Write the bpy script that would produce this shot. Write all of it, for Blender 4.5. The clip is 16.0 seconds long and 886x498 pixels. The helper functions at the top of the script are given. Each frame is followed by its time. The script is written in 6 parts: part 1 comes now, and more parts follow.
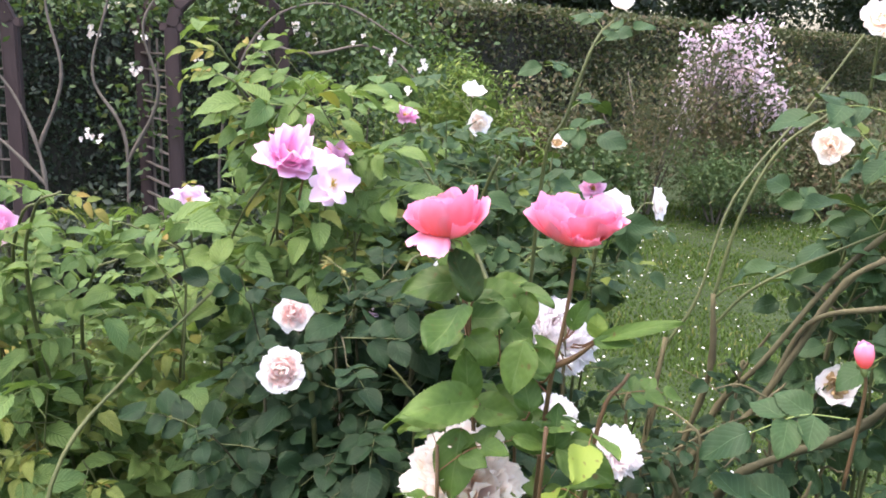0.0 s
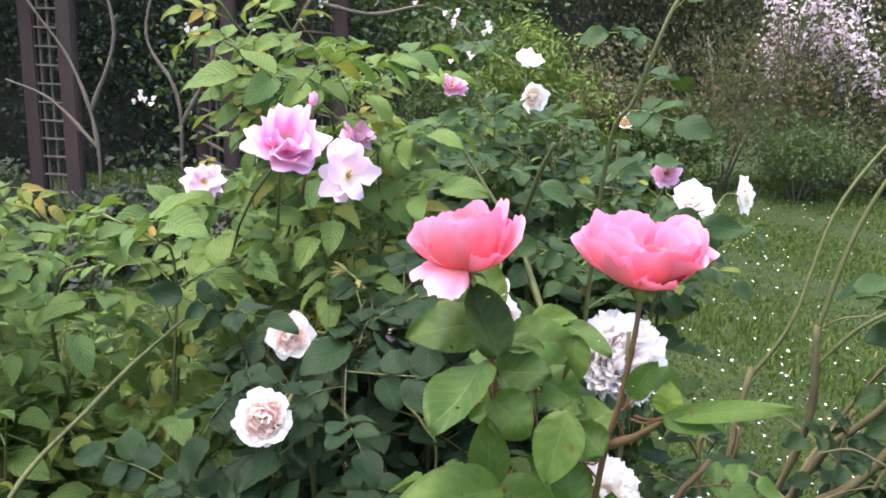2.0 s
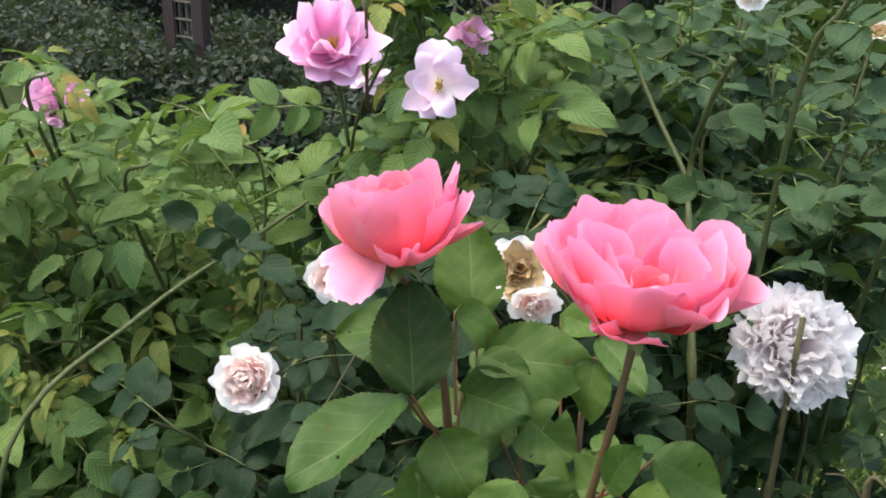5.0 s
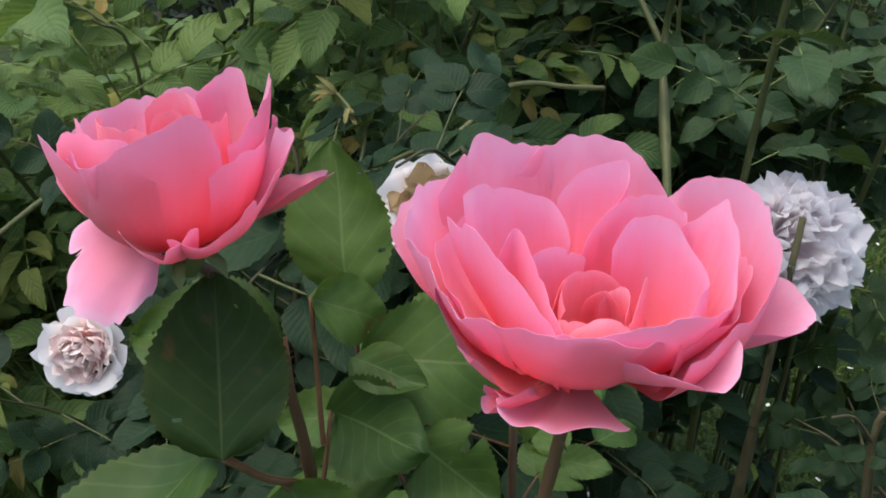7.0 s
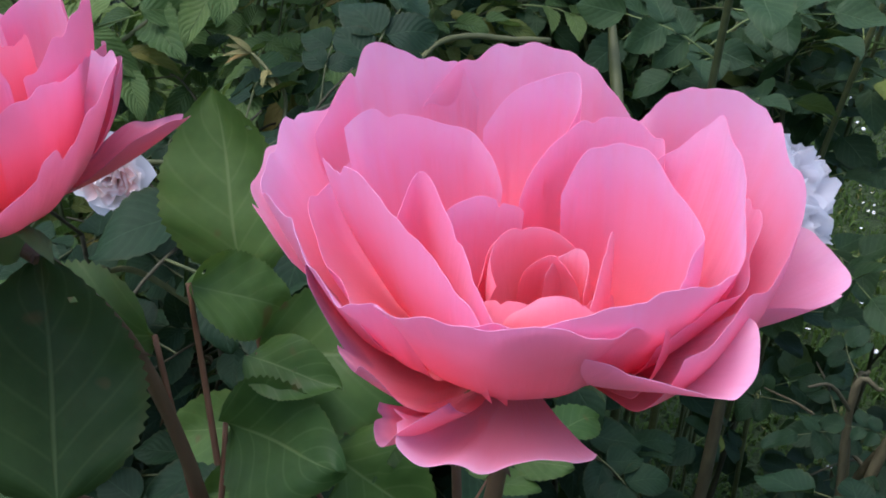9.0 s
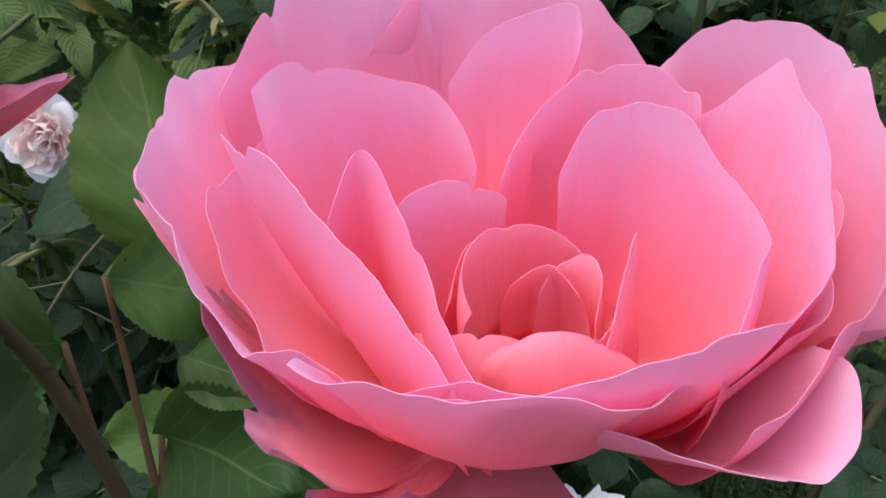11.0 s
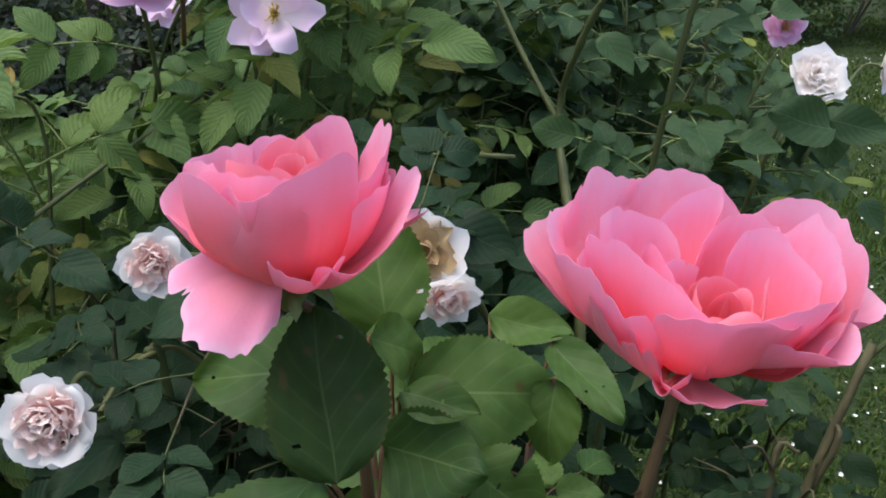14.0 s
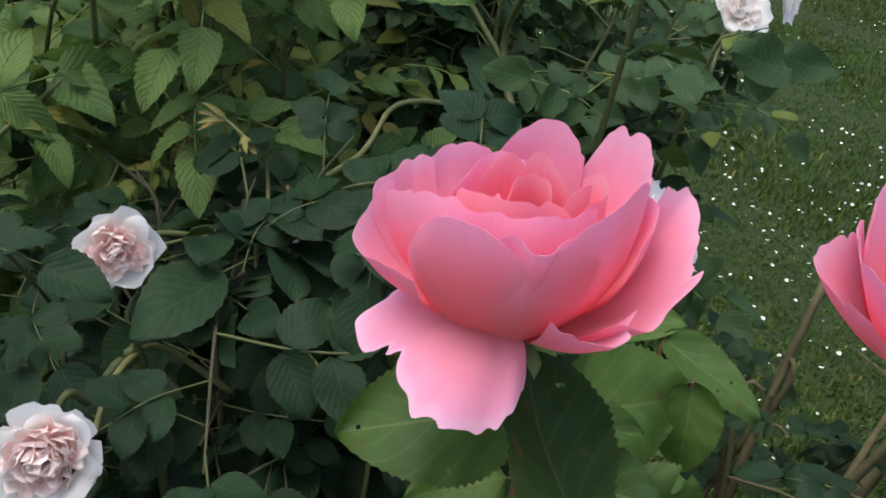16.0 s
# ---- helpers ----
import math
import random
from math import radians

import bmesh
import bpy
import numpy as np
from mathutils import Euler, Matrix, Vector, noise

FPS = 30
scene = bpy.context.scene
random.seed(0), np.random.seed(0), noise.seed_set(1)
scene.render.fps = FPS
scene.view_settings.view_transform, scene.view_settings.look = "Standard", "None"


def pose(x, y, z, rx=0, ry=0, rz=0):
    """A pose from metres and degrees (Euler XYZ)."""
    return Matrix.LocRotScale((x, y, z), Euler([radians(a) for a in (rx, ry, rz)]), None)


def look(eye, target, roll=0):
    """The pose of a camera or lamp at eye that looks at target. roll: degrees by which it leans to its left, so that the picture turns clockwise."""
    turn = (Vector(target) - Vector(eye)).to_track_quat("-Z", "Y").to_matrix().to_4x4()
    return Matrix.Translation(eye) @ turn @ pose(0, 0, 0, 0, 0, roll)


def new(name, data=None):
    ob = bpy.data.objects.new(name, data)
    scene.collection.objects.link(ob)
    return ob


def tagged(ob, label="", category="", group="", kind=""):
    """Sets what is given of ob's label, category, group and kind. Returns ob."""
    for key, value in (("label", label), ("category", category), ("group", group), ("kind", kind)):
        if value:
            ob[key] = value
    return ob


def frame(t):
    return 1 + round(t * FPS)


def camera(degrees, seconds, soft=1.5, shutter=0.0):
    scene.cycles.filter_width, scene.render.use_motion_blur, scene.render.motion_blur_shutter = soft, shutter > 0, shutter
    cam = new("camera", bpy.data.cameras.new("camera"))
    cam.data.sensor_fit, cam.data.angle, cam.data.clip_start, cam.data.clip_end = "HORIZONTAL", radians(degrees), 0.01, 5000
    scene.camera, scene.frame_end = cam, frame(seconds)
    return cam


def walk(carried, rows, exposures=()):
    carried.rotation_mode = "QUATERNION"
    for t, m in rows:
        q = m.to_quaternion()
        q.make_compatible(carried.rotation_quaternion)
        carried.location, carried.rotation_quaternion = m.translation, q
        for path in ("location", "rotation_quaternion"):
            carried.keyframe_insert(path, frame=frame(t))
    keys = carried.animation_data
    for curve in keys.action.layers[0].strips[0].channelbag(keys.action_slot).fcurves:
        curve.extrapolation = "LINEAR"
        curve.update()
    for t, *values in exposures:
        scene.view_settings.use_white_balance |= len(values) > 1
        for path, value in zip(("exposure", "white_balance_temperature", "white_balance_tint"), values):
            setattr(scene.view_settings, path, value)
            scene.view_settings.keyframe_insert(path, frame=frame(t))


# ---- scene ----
cam = camera(52.2, 16.0, soft=1.8)
PATH = [
    (0, (0.043, -0.048, 1.462), (-0.004, 1.907, 1.042), 1.4),
    (0.5, (0.133, 0.036, 1.471), (-0.076, 1.974, 1.023), 1.9),
    (1, (0.179, 0.076, 1.469), (-0.186, 1.987, 1.006), 2.1),
    (1.5, (0.121, 0.147, 1.466), (-0.186, 2.064, 0.984), 2.2),
    (2, (0.074, 0.213, 1.466), (-0.118, 2.139, 0.962), 1.8),
    (2.5, (0.104, 0.271, 1.444), (-0.145, 2.176, 0.889), 1.7),
    (3, (0.164, 0.329, 1.435), (-0.242, 2.196, 0.842), 3.1),
    (5.5, (0.242, 0.551, 1.473), (-0.554, 2.171, 0.611), 1.1),
    (6, (0.222, 0.616, 1.463), (-0.527, 2.194, 0.49), 1.6),
    (6.5, (0.21, 0.664, 1.444), (-0.473, 2.235, 0.413), 1.0),
    (7, (0.205, 0.694, 1.427), (-0.468, 2.259, 0.379), 0.5),
    (7.5, (0.198, 0.72, 1.409), (-0.442, 2.281, 0.335), 0.7),
    (8, (0.192, 0.733, 1.399), (-0.419, 2.304, 0.323), 0.8),
    (8.5, (0.193, 0.742, 1.392), (-0.397, 2.313, 0.304), 0.2),
    (9, (0.195, 0.753, 1.386), (-0.377, 2.33, 0.297), -0.2),
    (11.5, (0.181, 0.799, 1.363), (-0.308, 2.324, 0.165), -0.6),
    (12, (0.18, 0.8, 1.36), (-0.301, 2.334, 0.17), 0.2),
    (12.5, (0.18, 0.774, 1.37), (-0.311, 2.318, 0.198), -0.0),
    (13, (0.187, 0.703, 1.402), (-0.386, 2.333, 0.394), 2.5),
    (13.5, (0.204, 0.645, 1.42), (-0.427, 2.305, 0.5), 3.6),
    (14, (0.13, 0.631, 1.423), (-0.214, 2.396, 0.549), 4.5),
    (14.5, (0.104, 0.622, 1.421), (0.014, 2.418, 0.547), 4.5),
    (15, (0.119, 0.604, 1.43), (0.035, 2.411, 0.576), 5.0),
    (15.5, (0.048, 0.658, 1.421), (0.072, 2.434, 0.502), 5.9),
    (16, (-0.005, 0.679, 1.417), (0.055, 2.412, 0.42), 7.9),
]
EXPOSURES = [  # seconds, stops, kelvin, tint
    (0.0, 2.02, 6700, 21), (2.0, 1.89, 6750, 16), (3.0, 1.78, 7000, 9), (5.5, 1.28, 6850, 10), (7.0, 0.75, 6500, 13), (8.0, 0.64, 6000, 18), (9.2, 0.74, 5650, 20), (11.3, 0.78, 6300, 14), (12.5, 0.5, 6450, 12),
    (13.0, 0.5, 6350, 12), (13.5, 0.7, 6300, 13), (14.0, 0.75, 6300, 12), (15.0, 0.88, 6400, 10), (15.5, 0.7, 6500, 11), (16.0, 0.66, 6500, 11),
]
walk(cam, [(t, look(eye, target, roll)) for t, eye, target, roll in PATH], EXPOSURES)

# ---------------- light ----------------
world = bpy.data.worlds.new("overcast_sky")
scene.world = world
world.use_nodes = True
wn = world.node_tree.nodes
sky = wn.new("ShaderNodeTexSky")
sky.sky_type, sky.sun_disc = "NISHITA", False
sky.sun_elevation, sky.sun_rotation = radians(74), radians(-115)
sky.air_density, sky.dust_density, sky.ozone_density = 1.2, 4.0, 1.0
world.node_tree.links.new(sky.outputs[0], wn["Background"].inputs[0])
wn["Background"].inputs[1].default_value = 0.17
sun = new("sun", bpy.data.lights.new("sun", "SUN"))
sun.data.energy, sun.data.angle, sun.data.color = 1.05, radians(45), (1.0, 0.97, 0.93)
sun.matrix_world = look((-1.5, 0.3, 6.0), (0, 1.0, 0))


# ---------------- materials ----------------
class Nodes:
    """A material's node tree, with short calls for its nodes and links."""

    def __init__(self, name):
        self.m = bpy.data.materials.new(name)
        self.m.use_nodes = True
        self.t = self.m.node_tree
        self.bsdf = self.t.nodes["Principled BSDF"]
        self.out = self.t.nodes["Material Output"]

    def n(self, kind, **inputs):
        node = self.t.nodes.new(kind)
        for k, v in inputs.items():
            self.put(node.inputs[k.replace("_", " ")], v)
        return node

    def put(self, socket, v):
        if isinstance(v, bpy.types.NodeSocket):
            self.t.links.new(v, socket)
        else:
            socket.default_value = v

    def math(self, op, a, b=0.0, c=0.0):
        node = self.t.nodes.new("ShaderNodeMath")
        node.operation = op
        for i, v in enumerate((a, b, c)):
            self.put(node.inputs[i], v)
        return node.outputs[0]

    def mix(self, f, a, b):
        node = self.t.nodes.new("ShaderNodeMix")
        node.data_type = "RGBA"
        self.put(node.inputs[0], f)
        for s, v in ((node.inputs[6], a), (node.inputs[7], b)):
            self.put(s, (*v, 1) if isinstance(v, tuple) and len(v) == 3 else v)
        return node.outputs[2]

    def noise(self, scale, detail=3.0, vector=None):
        node = self.n("ShaderNodeTexNoise", Scale=scale, Detail=detail)
        if vector is not None:
            self.put(node.inputs["Vector"], vector)
        return node.outputs[0]

    def step(self, v, lo, hi):
        node = self.n("ShaderNodeMapRange", Value=v)
        node.inputs[1].default_value, node.inputs[2].default_value = lo, hi
        return node.outputs[0]

    def bump(self, height, strength, distance):
        node = self.n("ShaderNodeBump", Height=height, Strength=strength, Distance=distance)
        self.put(self.bsdf.inputs["Normal"], node.outputs[0])
        return node.outputs[0]

    def obj(self):
        return self.n("ShaderNodeTexCoord").outputs["Object"]

    def finish(self, color, rough, spec=0.5, translucent=0.0, glow=None, normal=None):
        self.put(self.bsdf.inputs["Base Color"], color if isinstance(color, bpy.types.NodeSocket) else (*color, 1))
        self.put(self.bsdf.inputs["Roughness"], rough)
        self.bsdf.inputs["Specular IOR Level"].default_value = spec
        if translucent:
            tr = self.n("ShaderNodeBsdfTranslucent")
            self.put(tr.inputs[0], glow if glow is not None else color)
            if normal is not None:
                self.put(tr.inputs["Normal"], normal)
            ms = self.n("ShaderNodeMixShader", Fac=translucent)
            self.t.links.new(self.bsdf.outputs[0], ms.inputs[1])
            self.t.links.new(tr.outputs[0], ms.inputs[2])
            self.t.links.new(ms.outputs[0], self.out.inputs[0])
        return self.m


def leaf_material(name, dark, light, vein, rough=0.5, pleat=9.0, relief=0.5, yellow=(0.25, 0.24, 0.03), yellowing=0.06, spots=0.0, translucent=0.25, spec=0.4):
    g = Nodes(name)
    rnd = g.math("ADD", g.n("ShaderNodeNewGeometry").outputs["Random Per Island"], g.n("ShaderNodeObjectInfo").outputs["Random"])
    rnd = g.math("FRACT", rnd)
    uv = g.n("ShaderNodeSeparateXYZ", Vector=g.n("ShaderNodeTexCoord").outputs["UV"])
    side = g.math("ABSOLUTE", g.math("SUBTRACT", uv.outputs[0], 0.5))
    rib = g.step(side, 0.018, 0.005)
    lines = g.math("PINGPONG", g.math("SUBTRACT", g.math("MULTIPLY", uv.outputs[1], pleat), g.math("MULTIPLY", side, pleat * 0.75)), 0.5)
    veins = g.step(lines, 0.10, 0.0)
    pos = g.obj()
    grain = g.noise(160.0, 4.0, pos)
    patch = g.noise(38.0, 2.0, pos)
    col = g.mix(g.step(g.math("ADD", g.math("MULTIPLY", rnd, 0.65), g.math("MULTIPLY", patch, 0.5)), 0.1, 0.95), dark, light)
    col = g.mix(g.math("MULTIPLY", g.step(grain, 0.35, 0.7), 0.25), col, tuple(0.55 * c for c in dark))
    col = g.mix(g.math("MULTIPLY", g.math("MAXIMUM", rib, g.math("MULTIPLY", veins, 0.35 + 0.4 * relief)), 0.55), col, vein)
    # pleat shading painted in: darker colour between the veins
    col = g.mix(g.math("MULTIPLY", g.step(lines, 0.22, 0.5), 0.28 * relief), col, tuple(0.6 * c for c in dark))
    col = g.mix(g.math("MULTIPLY", g.step(rnd, 1.0 - yellowing, 1.0), 0.85), col, yellow)
    edge = g.step(g.math("ADD", side, g.math("MULTIPLY", patch, 0.12)), 0.50, 0.56)
    col = g.mix(g.math("MULTIPLY", edge, 0.08), col, (0.16, 0.1, 0.03))
    if spots:
        col = g.mix(g.math("MULTIPLY", g.step(g.noise(75.0, 1.0, pos), 0.69, 0.75), spots), col, (0.10, 0.055, 0.02))
    height = g.math("ADD", g.math("MULTIPLY", lines, 0.55), g.math("MULTIPLY", grain, 0.5))
    height = g.math("SUBTRACT", height, g.math("MULTIPLY", rib, 0.6))
    nrm = g.bump(height, relief, 0.0018)
    return g.finish(col, g.math("ADD", rough, g.math("MULTIPLY", grain, 0.15)), spec, translucent, g.mix(0.5, col, (0.14, 0.22, 0.02)), nrm)


def petal_material(name, base, mid, tip, translucent=0.35, fleck=None, streak=0.35, margin=None, vary=0.12, pale=0.5):
    """Petal colour runs from the claw to the rim; faint streaks along it."""
    g = Nodes(name)
    uv = g.n("ShaderNodeSeparateXYZ", Vector=g.n("ShaderNodeTexCoord").outputs["UV"])
    v = uv.outputs[1]
    st = g.n("ShaderNodeCombineXYZ", X=g.math("MULTIPLY", uv.outputs[0], 26.0), Y=g.math("MULTIPLY", v, 3.0), Z=g.math("MULTIPLY", g.n("ShaderNodeObjectInfo").outputs["Random"], 9.0))
    streaks = g.noise(1.0, 3.0, st.outputs[0])
    pos = g.obj()
    cloud = g.noise(60.0, 3.0, pos)
    col = g.mix(g.step(v, 0.08, 0.72), base, mid)
    col = g.mix(g.step(g.math("ADD", v, g.math("MULTIPLY", g.math("SUBTRACT", cloud, 0.5), 0.3)), pale, 1.05), col, tip)
    col = g.mix(g.math("MULTIPLY", g.step(streaks, 0.45, 0.75), streak), col, mid)
    col = g.mix(g.math("MULTIPLY", g.step(g.math("ADD", v, g.math("MULTIPLY", streaks, 0.12)), 0.955, 1.03), 0.45), col, tuple(0.45 + 0.55 * c for c in tip))
    rnd = g.math("FRACT", g.math("ADD", g.n("ShaderNodeNewGeometry").outputs["Random Per Island"], g.n("ShaderNodeObjectInfo").outputs["Random"]))
    col = g.mix(g.math("MULTIPLY", rnd, vary), col, tip)
    if fleck:
        col = g.mix(g.math("MULTIPLY", g.step(g.noise(600.0, 1.0, pos), 0.74, 0.80), 0.35), col, fleck)
    if margin:
        side = g.math("ABSOLUTE", g.math("SUBTRACT", uv.outputs[0], 0.5))
        far = g.math("MAXIMUM", g.math("MULTIPLY", side, 1.9), v)
        col = g.mix(g.math("MULTIPLY", g.step(g.math("ADD", far, g.math("MULTIPLY", g.math("SUBTRACT", cloud, 0.5), 0.7)), 0.84, 1.02), 0.85), col, margin)
    grain = g.noise(700.0, 2.0, pos)
    nrm = g.bump(g.math("ADD", g.math("MULTIPLY", streaks, 0.7), g.math("MULTIPLY", grain, 0.3)), 0.28, 0.0008)
    m = g.finish(col, 0.55, 0.25, translucent, col, nrm)
    g.bsdf.inputs["Sheen Weight"].default_value = 0.12
    return m


def rough_material(name, dark, light, scale=40.0, rough=0.8, relief=0.6, distance=0.004, stretch=None, spec=0.3):
    g = Nodes(name)
    pos = g.obj()
    if stretch:
        mp = g.n("ShaderNodeMapping", Vector=pos)
        mp.inputs["Scale"].default_value = stretch
        pos = mp.outputs[0]
    a, b = g.noise(scale, 4.0, pos), g.noise(scale * 0.13, 2.0, pos)
    isl = g.math("MULTIPLY", g.n("ShaderNodeNewGeometry").outputs["Random Per Island"], 0.25)
    f = g.step(g.math("ADD", g.math("ADD", g.math("MULTIPLY", a, 0.6), g.math("MULTIPLY", b, 0.55)), isl), 0.35, 0.95)
    g.bump(a, relief, distance)
    return g.finish(g.mix(f, dark, light), rough, spec)


YOUNG_LEAF = leaf_material("young_yellow_green_leaf", (0.14, 0.20, 0.045), (0.30, 0.33, 0.075), (0.32, 0.36, 0.14), 0.55, 8.0, 0.8, (0.36, 0.24, 0.07), 0.25, 0.0, 0.42, 0.3)
LIGHT_LEAF = leaf_material("light_rose_leaf", (0.052, 0.128, 0.038), (0.175, 0.270, 0.064), (0.24, 0.34, 0.13), 0.58, 9.0, 0.9, (0.31, 0.27, 0.05), 0.03, 0.0, 0.40, 0.34)
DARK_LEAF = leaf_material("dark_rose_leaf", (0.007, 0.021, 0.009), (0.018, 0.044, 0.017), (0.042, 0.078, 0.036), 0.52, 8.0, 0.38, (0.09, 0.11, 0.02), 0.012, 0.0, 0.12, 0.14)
BLUE_LEAF = leaf_material("blue_green_rose_leaf", (0.014, 0.042, 0.016), (0.044, 0.090, 0.030), (0.10, 0.16, 0.07), 0.55, 7.0, 0.35, (0.18, 0.22, 0.03), 0.03, 0.0, 0.2, 0.22)
TEA_LEAF = leaf_material("broad_rose_leaf", (0.028, 0.072, 0.013), (0.094, 0.166, 0.031), (0.14, 0.20, 0.065), 0.48, 6.0, 0.15, (0.20, 0.27, 0.04), 0.05, 0.7, 0.25, 0.25)
# darker copy of the broad leaf, with the rose's shade in its colour
SHADE_TONED_LEAF = leaf_material("broad_leaf_shade_toned", (0.010, 0.026, 0.007), (0.030, 0.058, 0.014), (0.06, 0.09, 0.03), 0.5, 6.0, 0.2, (0.10, 0.10, 0.02), 0.01, 0.5, 0.12, 0.12)
SPENT = leaf_material("withered_sepal", (0.16, 0.17, 0.05), (0.34, 0.30, 0.10), (0.4, 0.36, 0.16), 0.7, 6.0, 0.5, (0.36, 0.2, 0.06), 0.3)
PINK = petal_material("salmon_pink_petal", (0.99, 0.20, 0.13), (0.99, 0.35, 0.48), (0.98, 0.60, 0.82), 0.50, None, 0.35, None, 0.14, 0.55)
PINK_HEART = petal_material("deep_salmon_heart_petal", (0.99, 0.20, 0.13), (0.99, 0.34, 0.41), (0.98, 0.50, 0.62), 0.5, None, 0.35, None, 0.14, 0.6)
PINK_OUTER = petal_material("pale_outer_pink_petal", (0.96, 0.34, 0.32), (0.96, 0.38, 0.53), (0.95, 0.54, 0.75), 0.48, None, 0.55, None, 0.12, 0.68)
PINK_WORN = petal_material("salmon_pink_petal_withered_rim", (0.95, 0.28, 0.24), (0.95, 0.27, 0.36), (0.94, 0.45, 0.60), 0.42, None, 0.4, (0.42, 0.15, 0.30), 0.12, 0.6)
LILAC = petal_material("lilac_pink_petal", (0.92, 0.55, 0.74), (0.90, 0.42, 0.69), (0.93, 0.62, 0.82), 0.35, None, 0.3)
MAUVE = petal_material("pale_mauve_petal", (0.90, 0.80, 0.80), (0.82, 0.58, 0.78), (0.86, 0.70, 0.86), 0.35, None, 0.4)
BLUSH = petal_material("blush_petal", (0.97, 0.60, 0.54), (0.97, 0.74, 0.69), (0.96, 0.89, 0.86), 0.4, None, 0.3)
WHITE = petal_material("white_petal", (0.94, 0.82, 0.74), (0.94, 0.90, 0.87), (0.95, 0.94, 0.93), 0.5, None, 0.15)
PEONY = petal_material("white_lilac_petal", (0.98, 0.84, 0.84), (0.97, 0.92, 0.92), (0.97, 0.96, 0.96), 0.55, (0.80, 0.4, 0.52), 0.2, None, 0.3)
CREAM = petal_material("cream_blush_petal", (0.95, 0.74, 0.60), (0.95, 0.85, 0.76), (0.95, 0.91, 0.85), 0.5, None, 0.2)
BROWNED = petal_material("browned_petal", (0.45, 0.30, 0.12), (0.62, 0.50, 0.30), (0.36, 0.20, 0.06), 0.2, None, 0.5)
YOUNG_CANE = rough_material("young_green_cane", (0.042, 0.056, 0.018), (0.100, 0.115, 0.040), 90.0, 0.55, 0.4, 0.001)
PALE_CANE = rough_material("pale_green_cane", (0.08, 0.095, 0.03), (0.17, 0.17, 0.065), 110.0, 0.55, 0.4, 0.001)
RED_CANE = rough_material("reddish_brown_stem", (0.050, 0.026, 0.014), (0.120, 0.075, 0.034), 90.0, 0.5, 0.6, 0.0015, (1, 1, 0.4))
OLD_CANE = rough_material("old_woody_cane", (0.030, 0.021, 0.014), (0.135, 0.125, 0.060), 70.0, 0.8, 1.0, 0.004, (1, 1, 0.45))
DARK_CANE = rough_material("dark_woody_cane", (0.022, 0.023, 0.012), (0.07, 0.066, 0.032), 70.0, 0.8, 0.9, 0.003)
SEPAL = rough_material("green_sepal", (0.07, 0.11, 0.03), (0.15, 0.19, 0.06), 120.0, 0.6, 0.4, 0.001)
RED_PETIOLE = rough_material("reddish_petiole", (0.10, 0.040, 0.022), (0.19, 0.10, 0.045), 150.0, 0.55, 0.3, 0.001)
GREEN_PETIOLE = rough_material("green_petiole", (0.12, 0.18, 0.05), (0.22, 0.28, 0.09), 150.0, 0.55, 0.3, 0.001)
YELLOW_BITS = rough_material("yellow_stamen", (0.5, 0.32, 0.04), (0.75, 0.55, 0.10), 300.0, 0.7)
POST = rough_material("dark_stained_wood", (0.022, 0.015, 0.015), (0.060, 0.040, 0.038), 35.0, 0.75, 0.8, 0.004, (1, 1, 0.15))
LATTICE = rough_material("weathered_lattice_wood", (0.05, 0.042, 0.036), (0.15, 0.125, 0.105), 45.0, 0.8, 0.8, 0.003)
BARK = rough_material("grey_brown_bark", (0.05, 0.042, 0.034), (0.15, 0.13, 0.105), 50.0, 0.85, 1.0, 0.006, (1, 1, 0.3))
SOIL = rough_material("lawn_earth", (0.010, 0.022, 0.005), (0.036, 0.060, 0.015), 70.0, 0.95, 1.0, 0.02)
GRASS = leaf_material("grass_blade", (0.030, 0.066, 0.013), (0.078, 0.128, 0.030), (0.12, 0.18, 0.05), 0.6, 2.0, 0.2, (0.24, 0.21, 0.07), 0.08, 0.0, 0.3, 0.12)
DAISY = rough_material("daisy_white", (0.78, 0.78, 0.78), (0.88, 0.88, 0.86), 60.0, 0.6, 0.1)


def hedge_leaf(name, dark, light, brown, browning):
    return leaf_material(name, dark, light, light, 0.6, 2.0, 0.2, brown, browning, 0.0, 0.2)


YEW = hedge_leaf("dark_hedge_leaf", (0.018, 0.030, 0.021), (0.042, 0.062, 0.038), (0.075, 0.065, 0.045), 0.08)
CLIPPED = hedge_leaf("clipped_hedge_leaf", (0.035, 0.050, 0.020), (0.085, 0.100, 0.042), (0.14, 0.095, 0.06), 0.35)
RUSSET = hedge_leaf("russet_shrub_leaf", (0.045, 0.060, 0.024), (0.105, 0.115, 0.050), (0.17, 0.105, 0.065), 0.45)
LIME = hedge_leaf("lime_shrub_leaf", (0.095, 0.170, 0.030), (0.190, 0.290, 0.060), (0.28, 0.32, 0.08), 0.2)
MIDGREEN = hedge_leaf("mid_green_shrub_leaf", (0.030, 0.070, 0.022), (0.075, 0.130, 0.042), (0.16, 0.15, 0.05), 0.1)
FIR = hedge_leaf("dark_tree_leaf", (0.008, 0.018, 0.012), (0.022, 0.042, 0.024), (0.05, 0.07, 0.03), 0.06)
# near-black colour that paints the shade inside the hedges
CORE = rough_material("painted_core_shade", (0.018, 0.019, 0.014), (0.042, 0.040, 0.028), 14.0, 0.95, 0.5)
PALE_PINK = petal_material("pale_pink_blossom", (0.78, 0.60, 0.68), (0.84, 0.68, 0.76), (0.90, 0.80, 0.86), 0.4)


